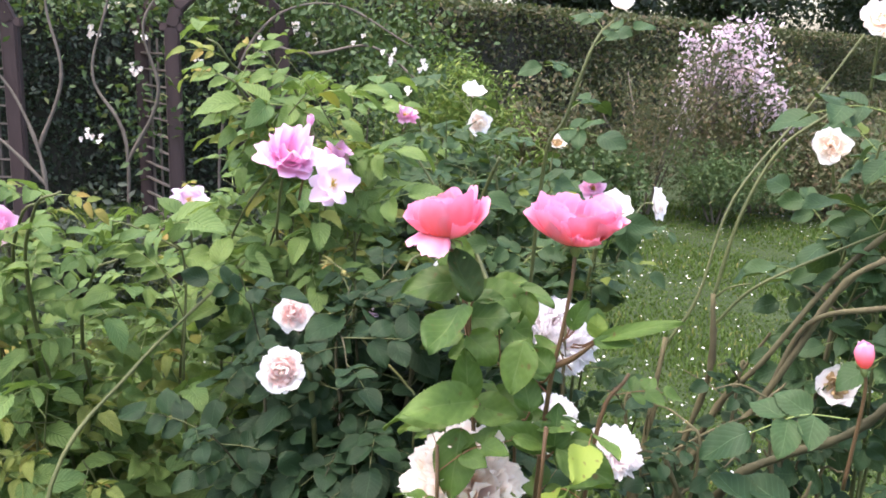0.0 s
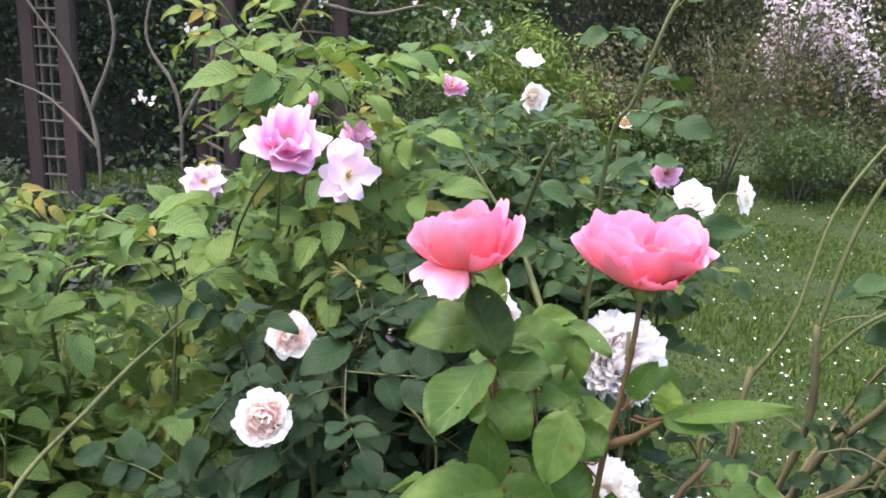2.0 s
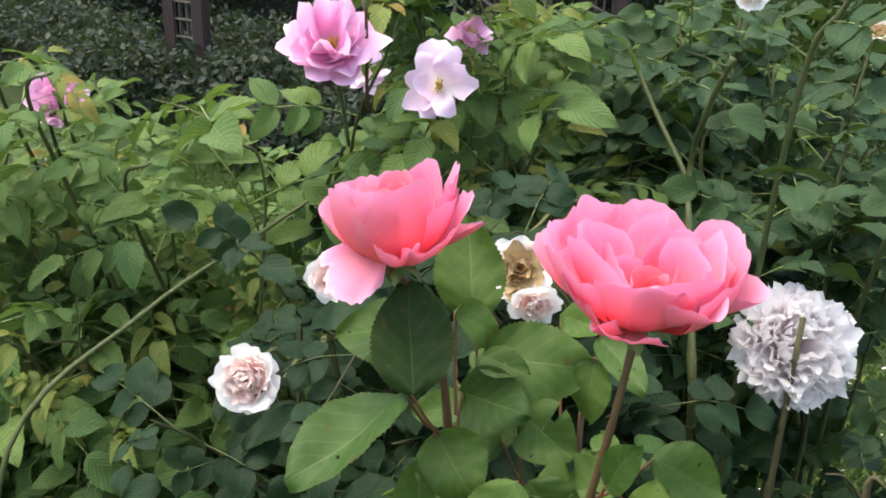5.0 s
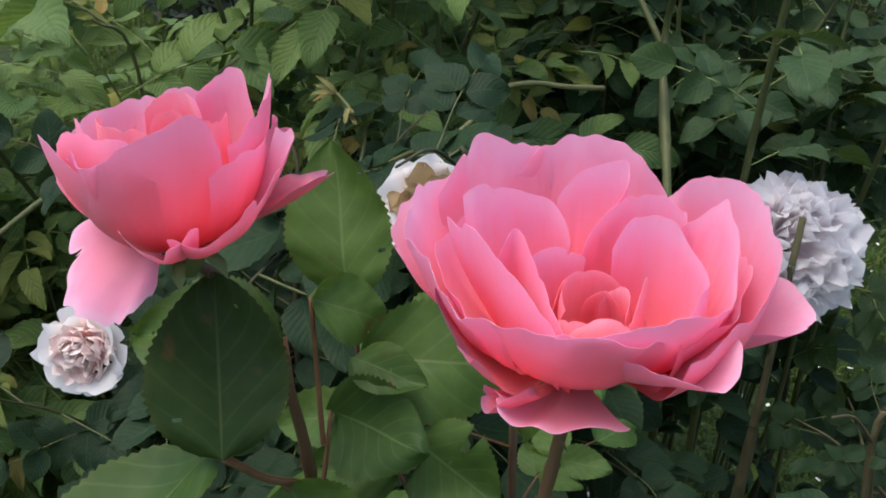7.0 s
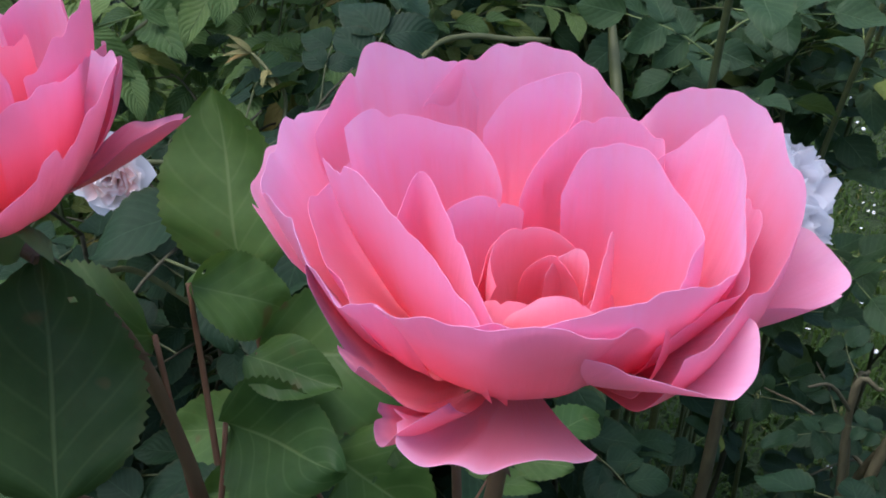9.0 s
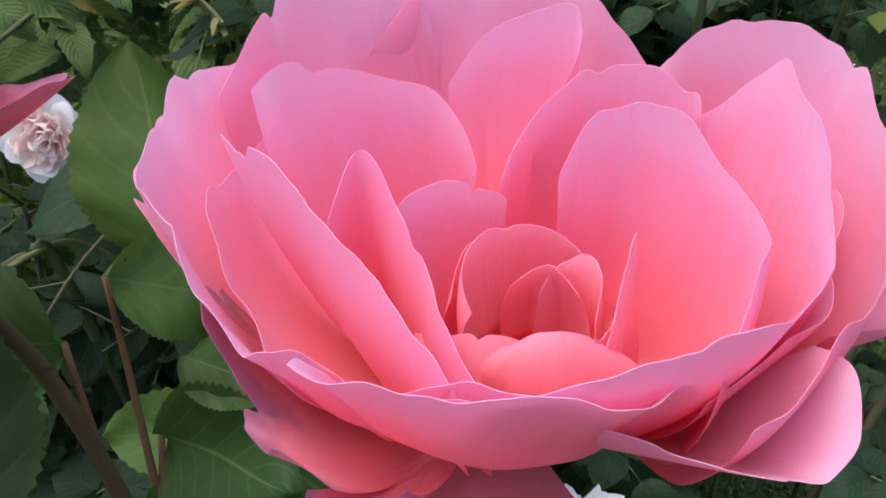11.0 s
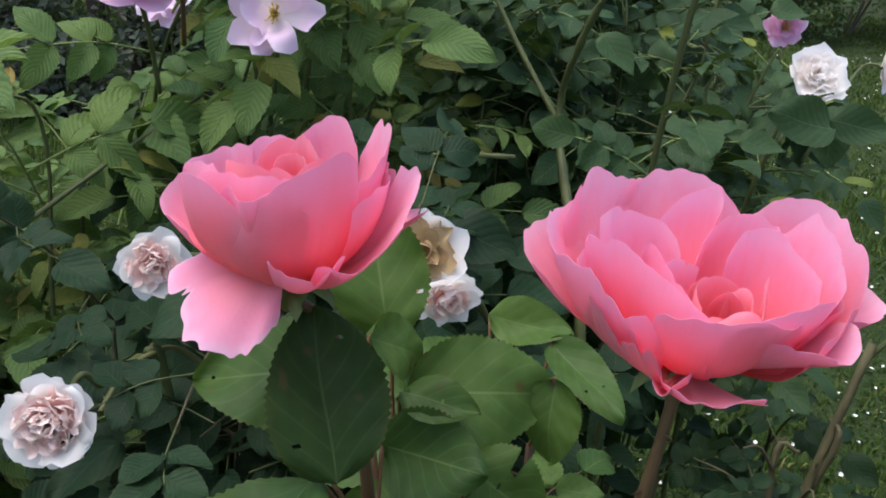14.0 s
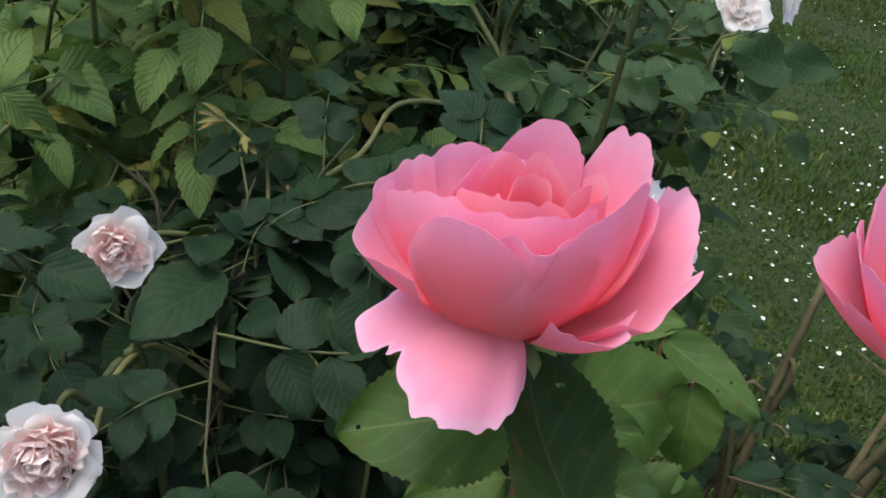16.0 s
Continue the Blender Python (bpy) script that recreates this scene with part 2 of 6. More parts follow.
# ---------------- mesh tools ----------------
class Geo:
    """Collects points, faces, uv and material numbers for one mesh."""

    def __init__(self):
        self.v, self.f, self.u, self.m, self.n = [], [], [], [], 0

    def add(self, verts, faces, uv=None, mat=0):
        verts = np.asarray(verts, float)
        faces = np.asarray(faces, int)
        self.v.append(verts)
        self.f.append(faces + self.n)
        self.u.append(np.zeros((len(verts), 2)) if uv is None else np.asarray(uv, float))
        self.m.append(np.full(len(faces), mat))
        self.n += len(verts)
        return self

    def scatter(self, other, rots, places):
        """Many copies of another Geo at once: rots k x 3 x 3 (scaled), places k x 3."""
        k = len(places)
        if not k:
            return self
        v, u = np.vstack(other.v), np.vstack(other.u)
        nv = len(v)
        allv = np.einsum("kij,nj->kni", rots, v) + places[:, None, :]
        start = self.n
        self.v.append(allv.reshape(-1, 3))
        self.u.append(np.tile(u, (k, 1)))
        first = True
        for f, m in zip(other.f, other.m):
            ff = (f[None] + (np.arange(k) * nv)[:, None, None]).reshape(-1, f.shape[1]) + start
            if first:
                self.f.append(ff), self.m.append(np.tile(m, k))
                first = False
            else:
                self.v.append(np.zeros((0, 3))), self.u.append(np.zeros((0, 2)))
                self.f.append(ff), self.m.append(np.tile(m, k))
        self.n += k * nv
        return self

    def mesh(self, name, mats, smooth=True):
        me = bpy.data.meshes.new(name)
        v, u = np.vstack(self.v), np.vstack(self.u)
        fs = [f for f in self.f if len(f)]
        ms = [m for m in self.m if len(m)]
        sizes = np.concatenate([np.full(len(f), f.shape[1]) for f in fs])
        loops = np.concatenate([f.ravel() for f in fs])
        me.vertices.add(len(v))
        me.vertices.foreach_set("co", v.ravel())
        me.loops.add(len(loops))
        me.loops.foreach_set("vertex_index", loops)
        me.polygons.add(len(sizes))
        me.polygons.foreach_set("loop_start", np.concatenate([[0], np.cumsum(sizes)[:-1]]))
        me.polygons.foreach_set("material_index", np.concatenate(ms))
        me.polygons.foreach_set("use_smooth", np.full(len(sizes), smooth))
        layer = me.uv_layers.new(name="UVMap")
        layer.data.foreach_set("uv", u[loops].ravel())
        for m in mats:
            me.materials.append(m)
        me.update(calc_edges=True)
        me.validate()
        return me


def quads(nu, nv):
    """Faces of a grid of (nv + 1) rows of (nu + 1) points."""
    i, j = np.meshgrid(np.arange(nu), np.arange(nv))
    a = (j * (nu + 1) + i).ravel()
    return np.stack([a, a + 1, a + nu + 2, a + nu + 1], 1)


def part(name, geo, mats, parent=None, label="", smooth=True):
    """One mesh object, under a thing or a part if given."""
    me = geo if isinstance(geo, bpy.types.Mesh) else geo.mesh(name, mats if isinstance(mats, (list, tuple)) else [mats], smooth)
    ob = new(name, me)
    ob.parent = parent
    if label:
        ob["label"] = label
    return ob


def thing(name, place, label, category, group="", kind=""):
    ob = new(name)
    ob.empty_display_size = 0.05
    ob.location = place
    return tagged(ob, label, category, group, kind)


def smooth_line(points, steps=6):
    """A smooth line through control points."""
    p = [np.array(q, float) for q in points]
    p = [2 * p[0] - p[1]] + p + [2 * p[-1] - p[-2]]
    out = []
    for a, b, c, d in zip(p, p[1:], p[2:], p[3:]):
        for t in np.linspace(0, 1, steps, endpoint=False):
            out.append(0.5 * (2 * b + (c - a) * t + (2 * a - 5 * b + 4 * c - d) * t ** 2 + (3 * b - a - 3 * c + d) * t ** 3))
    return np.array(out + [p[-2]])


def tube(geo, line, r0, r1, sides=6, mat=0, knots=0.0, rng=None):
    """A tapering round stem along a line, with slight swellings."""
    line = np.asarray(line)
    n = len(line)
    d = np.gradient(line, axis=0)
    d /= np.linalg.norm(d, axis=1)[:, None] + 1e-9
    ref = np.array([0.3, 0.9, 0.2])
    a = np.cross(d, ref)
    a /= np.linalg.norm(a, axis=1)[:, None] + 1e-9
    b = np.cross(d, a)
    r = np.linspace(r0, r1, n)
    if knots and rng is not None:
        r = r * (1 + knots * rng.random(n) ** 3)
    th = np.linspace(0, 2 * np.pi, sides, endpoint=False)
    ring = line[:, None] + r[:, None, None] * (a[:, None] * np.cos(th)[None, :, None] + b[:, None] * np.sin(th)[None, :, None])
    i, j = np.meshgrid(np.arange(sides), np.arange(n - 1))
    i, j = i.ravel(), j.ravel()
    k = (i + 1) % sides
    f = np.stack([j * sides + i, j * sides + k, (j + 1) * sides + k, (j + 1) * sides + i], 1)
    uv = np.stack([np.tile(th / 6.3, n), np.repeat(np.linspace(0, 1, n), sides)], 1)
    verts = ring.reshape(-1, 3)
    geo.add(verts, f, uv, mat)
    tip = np.array([[(n - 1) * sides + s for s in range(sides)]])
    geo.v.append(np.zeros((0, 3))), geo.u.append(np.zeros((0, 2)))
    geo.f.append(tip + geo.n - len(verts)), geo.m.append(np.array([mat]))
    return geo


def basis(forward, up):
    """Rows of a turn whose y axis is forward and z axis near up, as columns."""
    y = np.asarray(forward, float)
    y = y / (np.linalg.norm(y) + 1e-9)
    x = np.cross(y, up)
    x = x / (np.linalg.norm(x) + 1e-9)
    z = np.cross(x, y)
    return np.stack([x, y, z], 1)


# ---------------- leaves ----------------
def leaflet(geo, base, tip, width, up, fold=0.25, droop=0.12, pleat=0.03, serr=0.035, nu=4, nv=6, rng=None, mat=0, blunt=0.55, nicks=0.0, holes=0):
    """One toothed leaflet from base to tip, folded along its rib and pleated along its veins."""
    base, tip = np.asarray(base, float), np.asarray(tip, float)
    length = np.linalg.norm(tip - base)
    turn = basis(tip - base, np.asarray(up, float))
    v = np.linspace(0, 1, nv + 1)
    half = width * 0.5 * np.sin(np.pi * v ** (blunt + 0.2)) ** 0.66
    half[0] = half[-1] = width * 0.012
    u = np.linspace(-1, 1, nu + 1)
    uu, vv = np.meshgrid(u, v)
    tooth = 1 + serr * (2 * (np.arange(nv + 1) % 2) - 1)
    hh = half[:, None] * np.where(np.abs(uu) > 0.99, tooth[:, None], 1.0)
    if nicks and rng is not None:
        bite = np.clip(np.array([0.55 * (np.sin(v * 9 + rng.random() * 6) > 1.9 - nicks) for _ in range(2)]), 0, 1)
        hh = hh * (1 - np.where(uu < 0, bite[0][:, None], bite[1][:, None]) * np.abs(uu))
    x = uu * hh
    y = vv * length
    z = fold * np.abs(x) - droop * length * vv ** 2 + pleat * width * np.abs(uu) * np.sin(vv * 9 * 2 * np.pi * 0.5 - np.abs(uu) * 4)
    if rng is not None:
        z = z + width * 0.085 * np.sin(uu * 2 + rng.random() * 6 + vv * 5)
    pts = np.stack([x, y, z], 2).reshape(-1, 3) @ turn.T + base
    f = quads(nu, nv)
    if holes:
        gone = set()
        for _ in range(holes):
            i, j = int(rng.integers(1, nu - 1)), int(rng.integers(4, nv - 4))
            gone |= {j * nu + i}
        f = np.array([q for k, q in enumerate(f) if k not in gone])
    return geo.add(pts, f, np.stack([(uu + 1) / 2, vv], 2).reshape(-1, 2), mat)


def compound_leaf(seed, pairs=2, size=0.045, ratio=0.72, spread=0.95, fold=0.3, droop=0.25, nu=4, nv=6, serr=0.05, pleat=0.03, blunt=0.55, nicks=0.0):
    """A rose leaf along +y with its face up: a stalk, pairs of leaflets and one at the end."""
    rng = np.random.default_rng(seed)
    g = Geo()
    total = size * (0.55 + 0.75 * pairs)
    sag = rng.uniform(0.0, 0.25)
    line = smooth_line([(0, 0, 0), (rng.normal(0, 0.004), total * 0.5, 0.012 * (1 - sag)), (rng.normal(0, 0.008), total, -sag * total * 0.4)], 4)
    tube(g, line, size * 0.022, size * 0.013, 4, 1)
    at = lambda s: line[min(len(line) - 1, int(s * (len(line) - 1)))]
    for k in range(pairs):
        s = 0.42 + 0.5 * k / max(1, pairs)
        for sgn in (-1, 1):
            ln = size * rng.uniform(0.78, 1.0) * (0.86 + 0.1 * k)
            ang = spread * rng.uniform(0.9, 1.15)
            d = np.array([sgn * math.sin(ang), math.cos(ang), rng.uniform(-0.25, 0.2)])
            b = at(s) + d * size * 0.04
            up = np.array([sgn * rng.uniform(-0.3, 0.35), rng.normal(0, 0.15), 1.0])
            leaflet(g, b, b + d * ln, ln * ratio * rng.uniform(0.9, 1.1), up, fold, droop * rng.uniform(0.3, 1.3), pleat, serr, nu, nv, rng, 0, blunt, nicks)
    d = line[-1] - line[-2]
    d = d / np.linalg.norm(d) + np.array([0, 0, rng.uniform(-0.25, 0.05)])
    leaflet(g, line[-1], line[-1] + d * size * 1.1, size * ratio * 1.1, (rng.normal(0, 0.2), 0, 1), fold, droop, pleat, serr, nu, nv, rng, 0, blunt, nicks)
    return g


class Species:
    """A handful of leaf shapes that share one material."""

    def __init__(self, name, leaf_mat, stalk_mat, count=7, **kw):
        self.name, self.mats, self.young = name, [leaf_mat, stalk_mat], None
        self.geos = [compound_leaf(hash_seed(name, i), pairs=(2 if i % 3 else kw.get("more", 3)), **{k: v for k, v in kw.items() if k != "more"}) for i in range(count)]
        fine = {k: v for k, v in kw.items() if k != "more"}
        fine["nv"] = max(18, fine.get("nv", 6))
        self.meshes = [compound_leaf(hash_seed(name, i), pairs=(2 if i % 3 else kw.get("more", 3)), **fine).mesh(name, self.mats) for i in range(count)]


def hash_seed(text, i):
    return sum(ord(c) * (k + 3) for k, c in enumerate(text)) * 31 + i


LIGHT = Species("light_leaf", LIGHT_LEAF, GREEN_PETIOLE, size=0.056, ratio=0.62, fold=0.3, droop=0.38, pleat=0.02, nu=4, nv=10)
YOUNG = Species("young_leaf", YOUNG_LEAF, GREEN_PETIOLE, count=4, size=0.042, ratio=0.50, fold=0.42, droop=0.5, pleat=0.02, nu=4, nv=8, spread=0.8)
LIGHT.young = YOUNG
DARK = Species("dark_leaf", DARK_LEAF, YOUNG_CANE, size=0.058, ratio=0.78, fold=0.14, droop=0.14, pleat=0.008, nu=4, nv=14, serr=0.035, more=2)
BLUE = Species("blue_leaf", BLUE_LEAF, GREEN_PETIOLE, size=0.052, ratio=0.74, fold=0.2, droop=0.2, pleat=0.008, nu=4, nv=8, more=2)
TEA = Species("tea_leaf", TEA_LEAF, RED_PETIOLE, size=0.056, ratio=0.70, fold=0.2, droop=0.25, pleat=0.01, nu=6, nv=14, serr=0.04, more=2, nicks=0.12)


class Bush:
    """A rose bush: canes from the ground, side twigs, and leaves along both."""

    def __init__(self, place, label, seed, group="rose bushes in the bed"):
        self.rng = np.random.default_rng(seed)
        self.place = np.array(place, float)
        self.ob = thing("rose_bush", place, label, "rose bush", group)
        self.leaves = []

    def cane(self, points, r0, r1, mat, sides=7, thorns=True, label=""):
        line = smooth_line(points, 6)
        g = Geo()
        tube(g, line - self.place, r0, r1, sides, 0, 0.55 if r0 > 0.0045 else 0.25, self.rng)
        if thorns:
            for p in line[2:-1:2]:
                d = self.rng.normal(size=3)
                d[2] -= 0.3
                d /= np.linalg.norm(d)
                w = np.linspace(r0, r1, len(line)).mean()
                q = p - self.place
                a = np.cross(d, (0.1, 0.2, 1.0))
                a /= np.linalg.norm(a)
                g.add([q + a * w * 0.7, q - a * w * 0.7, q + d * w * 2.6 + (0, 0, -w * 0.5), q + np.cross(a, d) * w * 0.7], [[0, 1, 2], [1, 3, 2], [3, 0, 2]])
        part("cane", g, mat, self.ob, label)
        return line

    def twig(self, line, r0, r1, mat):
        part("twig", tube(Geo(), line - self.place, r0, r1, 5), mat, self.ob)

    def leaf(self, place, direction, up, scale=1.0, species=LIGHT):
        self.leaves.append((np.asarray(place, float), basis(direction, up) * scale, species, int(self.rng.integers(len(species.geos)))))

    def dress(self, line, species, start=0.35, gap=0.045, scale=1.0, droop=0.15, size_end=0.75):
        """Leaves set round a stem in a spiral."""
        seg = np.linalg.norm(np.diff(line, axis=0), axis=1)
        total = seg.sum()
        cum = np.concatenate([[0], np.cumsum(seg)])
        s = total * start + self.rng.uniform(0, gap)
        turn = self.rng.uniform(0, 6.28)
        while s < total:
            i = min(len(line) - 2, np.searchsorted(cum, s) - 1)
            f = (s - cum[i]) / max(seg[i], 1e-6)
            p = line[i] * (1 - f) + line[i + 1] * f
            ax = line[i + 1] - line[i]
            ax = ax / (np.linalg.norm(ax) + 1e-9)
            turn += 2.4 + self.rng.normal(0, 0.3)
            d = np.array([math.cos(turn), math.sin(turn), 0.0])
            d = d * 1.0 + ax * 0.55 + np.array([0, 0, self.rng.normal(-droop, 0.25)])
            k = scale * self.rng.uniform(0.6, 1.12) * (1 - (1 - size_end) * (s / total) ** 3)
            self.leaf(p, d, (self.rng.normal(0, 0.35), self.rng.normal(-0.55, 0.4), 1.0), k, species.young if species.young and s > total * 0.86 and self.rng.random() < 0.5 else species)
            s += gap * self.rng.uniform(0.6, 1.4)

    def shoots(self, root, region, count, species, mat, gap=0.05, r=0.004, scale=1.0, arch=0.12, start=0.4, twigs=2):
        """Canes to random places in a set of boxes (lo, hi, weight), with leafy side twigs."""
        w = np.array([b[2] for b in region], float)
        for _ in range(count):
            lo, hi, _w = region[self.rng.choice(len(region), p=w / w.sum())]
            tip = self.rng.uniform(lo, hi)
            base = np.array(root) + np.array([self.rng.normal(0, 0.05), self.rng.normal(0, 0.05), 0])
            base = base * 0.6 + np.array([tip[0], tip[1], 0]) * 0.4
            mid = base * 0.45 + tip * 0.55
            mid[2] = tip[2] * self.rng.uniform(0.55, 0.7)
            mid += self.rng.normal(0, 0.04, 3)
            near = base * 0.15 + tip * 0.85 + self.rng.normal(0, 0.02, 3)
            near[2] = tip[2] - 0.03 + arch * self.rng.uniform(-0.5, 0.2)
            line = self.cane([base, mid, near, tip], r * self.rng.uniform(0.8, 1.3), r * 0.35, mat, 5, False)
            self.dress(line, species, start, gap, scale)
            for _k in range(twigs):
                i = int(self.rng.uniform(0.45, 0.9) * (len(line) - 1))
                d = self.rng.normal(size=3) * (1, 1, 0.5) + np.array([0, 0, 0.35])
                d = d / np.linalg.norm(d) * self.rng.uniform(0.08, 0.2)
                tw = smooth_line([line[i], line[i] + d * 0.55 + (0, 0, 0.012), line[i] + d], 4)
                self.twig(tw, r * 0.45, r * 0.2, mat)
                self.dress(tw, species, 0.2, gap * 0.8, scale * 0.92)

    def finish(self, keep=260, near=(0.15, 0.6, 1.4), clear=()):
        """The nearest leaves become parts of their own, the rest one mass; none grows through a flower."""
        for spot, reach in clear:
            self.leaves = [e for e in self.leaves if np.linalg.norm(e[0] + e[1] @ np.array([0, 0.06, 0]) - np.array(spot)) > reach]
        order = sorted(self.leaves, key=lambda e: np.linalg.norm(e[0] - near))
        for p, b, sp, i in order[:keep]:
            ob = part("leaf", sp.meshes[i], None, self.ob)
            m = np.eye(4)
            m[:3, :3], m[:3, 3] = b, p - self.place
            ob.matrix_local = Matrix(m.tolist())
        rest = order[keep:]
        by = {}
        for p, b, sp, i in rest:
            by.setdefault(sp.name, (sp, {}))[1].setdefault(i, []).append((b, p - self.place))
        for sp, sets in by.values():
            g = Geo()
            for i, lst in sets.items():
                g.scatter(sp.geos[i], np.array([b for b, _ in lst]), np.array([p for _, p in lst]))
            tagged(part("foliage", g, sp.mats, self.ob), kind="stuff")


# ---------------- flowers ----------------
def shell(front, back, uv, faces, ring, uv_back=None):
    """Two sides of a petal joined by a thin strip along its rim, whose points are its own so that both sides shade smoothly."""
    k, n, nxt = len(front), len(ring), np.roll(np.arange(len(ring)), -1)
    a = np.arange(n)
    strip = np.stack([a, nxt, nxt + n, a + n], 1) + 2 * k
    return np.vstack([front, back, front[ring], back[ring]]), np.vstack([uv, uv if uv_back is None else uv_back, uv[ring], uv[ring]]), np.vstack([faces[:, ::-1], faces + k, strip])


def petal(geo, az, tip_r, tip_h, hw, belly=None, wrap=None, curl=0.0, ruffle=0.08, seed=0, base=(3.0, 0.0), round_=0.34, rag=0.007, cleft=0.0, lean=0.0, nu=14, nv=12, thick=0.12, mat=0, m=None, crease=0.0, shift=(0.0, 0.0), slope=0.0):
    """A petal, in millimetres about the flower's axis: it leaves the base, bows out through belly and ends at
    (tip_r, tip_h); hw is half its width, wrap the radius round which its sides close."""
    rng = np.random.default_rng(seed + 17)
    ph = rng.uniform(0, 6.28, 4)
    a = math.radians(az)
    br, bh = belly if belly else (max(tip_r, 8.0) * 0.95, tip_h * 0.18)
    u = np.sin(np.linspace(-1.38, 1.38, nu + 1)) / math.sin(1.38)
    v = np.linspace(0, 1, nv + 1) ** 0.9
    uu, vv = np.meshgrid(u, v)
    end = 1 - round_ * (0.4 * uu ** 2 + 0.6 * uu ** 4) + rag * (np.sin(uu * 7 + ph[0]) + 0.8 * np.sin(uu * 13 + ph[1])) - cleft * np.exp(-((uu - 0.05) / 0.13) ** 2)
    end = end + 0.035 * np.sin(uu * 3.3 + ph[3])
    s = vv * end
    r = (1 - s) ** 2 * base[0] + 2 * s * (1 - s) * br + s ** 2 * tip_r
    h = (1 - s) ** 2 * base[1] + 2 * s * (1 - s) * bh + s ** 2 * tip_h
    c = np.clip((vv - 0.70) / 0.30, 0, 1) ** 2 * curl * (0.7 + 0.6 * np.sin(uu * 2.4 + ph[1]))
    r, h = r + c, h - 0.6 * np.abs(c)
    w = hw * (0.2 + 0.8 * np.sin(np.pi / 2 * np.clip(s / 0.7, 0, 1)) ** 1.15)
    x = uu * w + lean * hw * s ** 2
    wr = wrap if wrap else max(tip_r * 1.05, hw * 0.8)
    phi = np.clip(x / wr, -1.9, 1.9)
    lat, inw = wr * np.sin(phi), wr * (1 - np.cos(phi))
    wave = ruffle * hw * (vv ** 2.5 * (np.sin(uu * 3.2 + ph[0]) + 0.55 * np.sin(uu * 6.7 + ph[1]) + 0.22 * vv ** 4 * np.sin(uu * 11 + ph[2])) + 0.3 * np.sin(uu * 2.2 + vv * 3.5 + ph[3]))
    rad = r - inw + wave
    hh = h + ruffle * hw * 0.6 * vv ** 3 * np.sin(uu * 4.1 + ph[3]) + crease * hw * np.abs(uu) * s + slope * hw * uu * vv
    sh = np.clip(s * 2, 0, 1)
    pts = np.stack([rad * math.cos(a) - lat * math.sin(a) + shift[0] * sh, rad * math.sin(a) + lat * math.cos(a) + shift[1] * sh, hh], 2)
    uv = np.stack([(uu + 1) / 2, np.clip(s, 0, 1.2)], 2).reshape(-1, 2)
    f = quads(nu, nv)
    flat = pts.reshape(-1, 3)
    if thick:
        du, dv = np.gradient(pts, axis=1), np.gradient(pts, axis=0)
        nrm = np.cross(du, dv)
        nrm /= np.linalg.norm(nrm, axis=2)[..., None] + 1e-9
        back = (pts + nrm * thick).reshape(-1, 3)
        k = len(flat)
        ring = [i for i in range(nu + 1)] + [j * (nu + 1) + nu for j in range(1, nv + 1)] + [nv * (nu + 1) + i for i in range(nu - 1, -1, -1)] + [j * (nu + 1) for j in range(nv - 1, 0, -1)]
        flat, uv, f = shell(flat, back, uv, f, np.array(ring))
    flat = flat * 0.001
    if m is not None:
        mm = np.array(m)
        flat = flat @ mm[:3, :3].T + mm[:3, 3]
    return geo.add(flat, f, uv, mat)


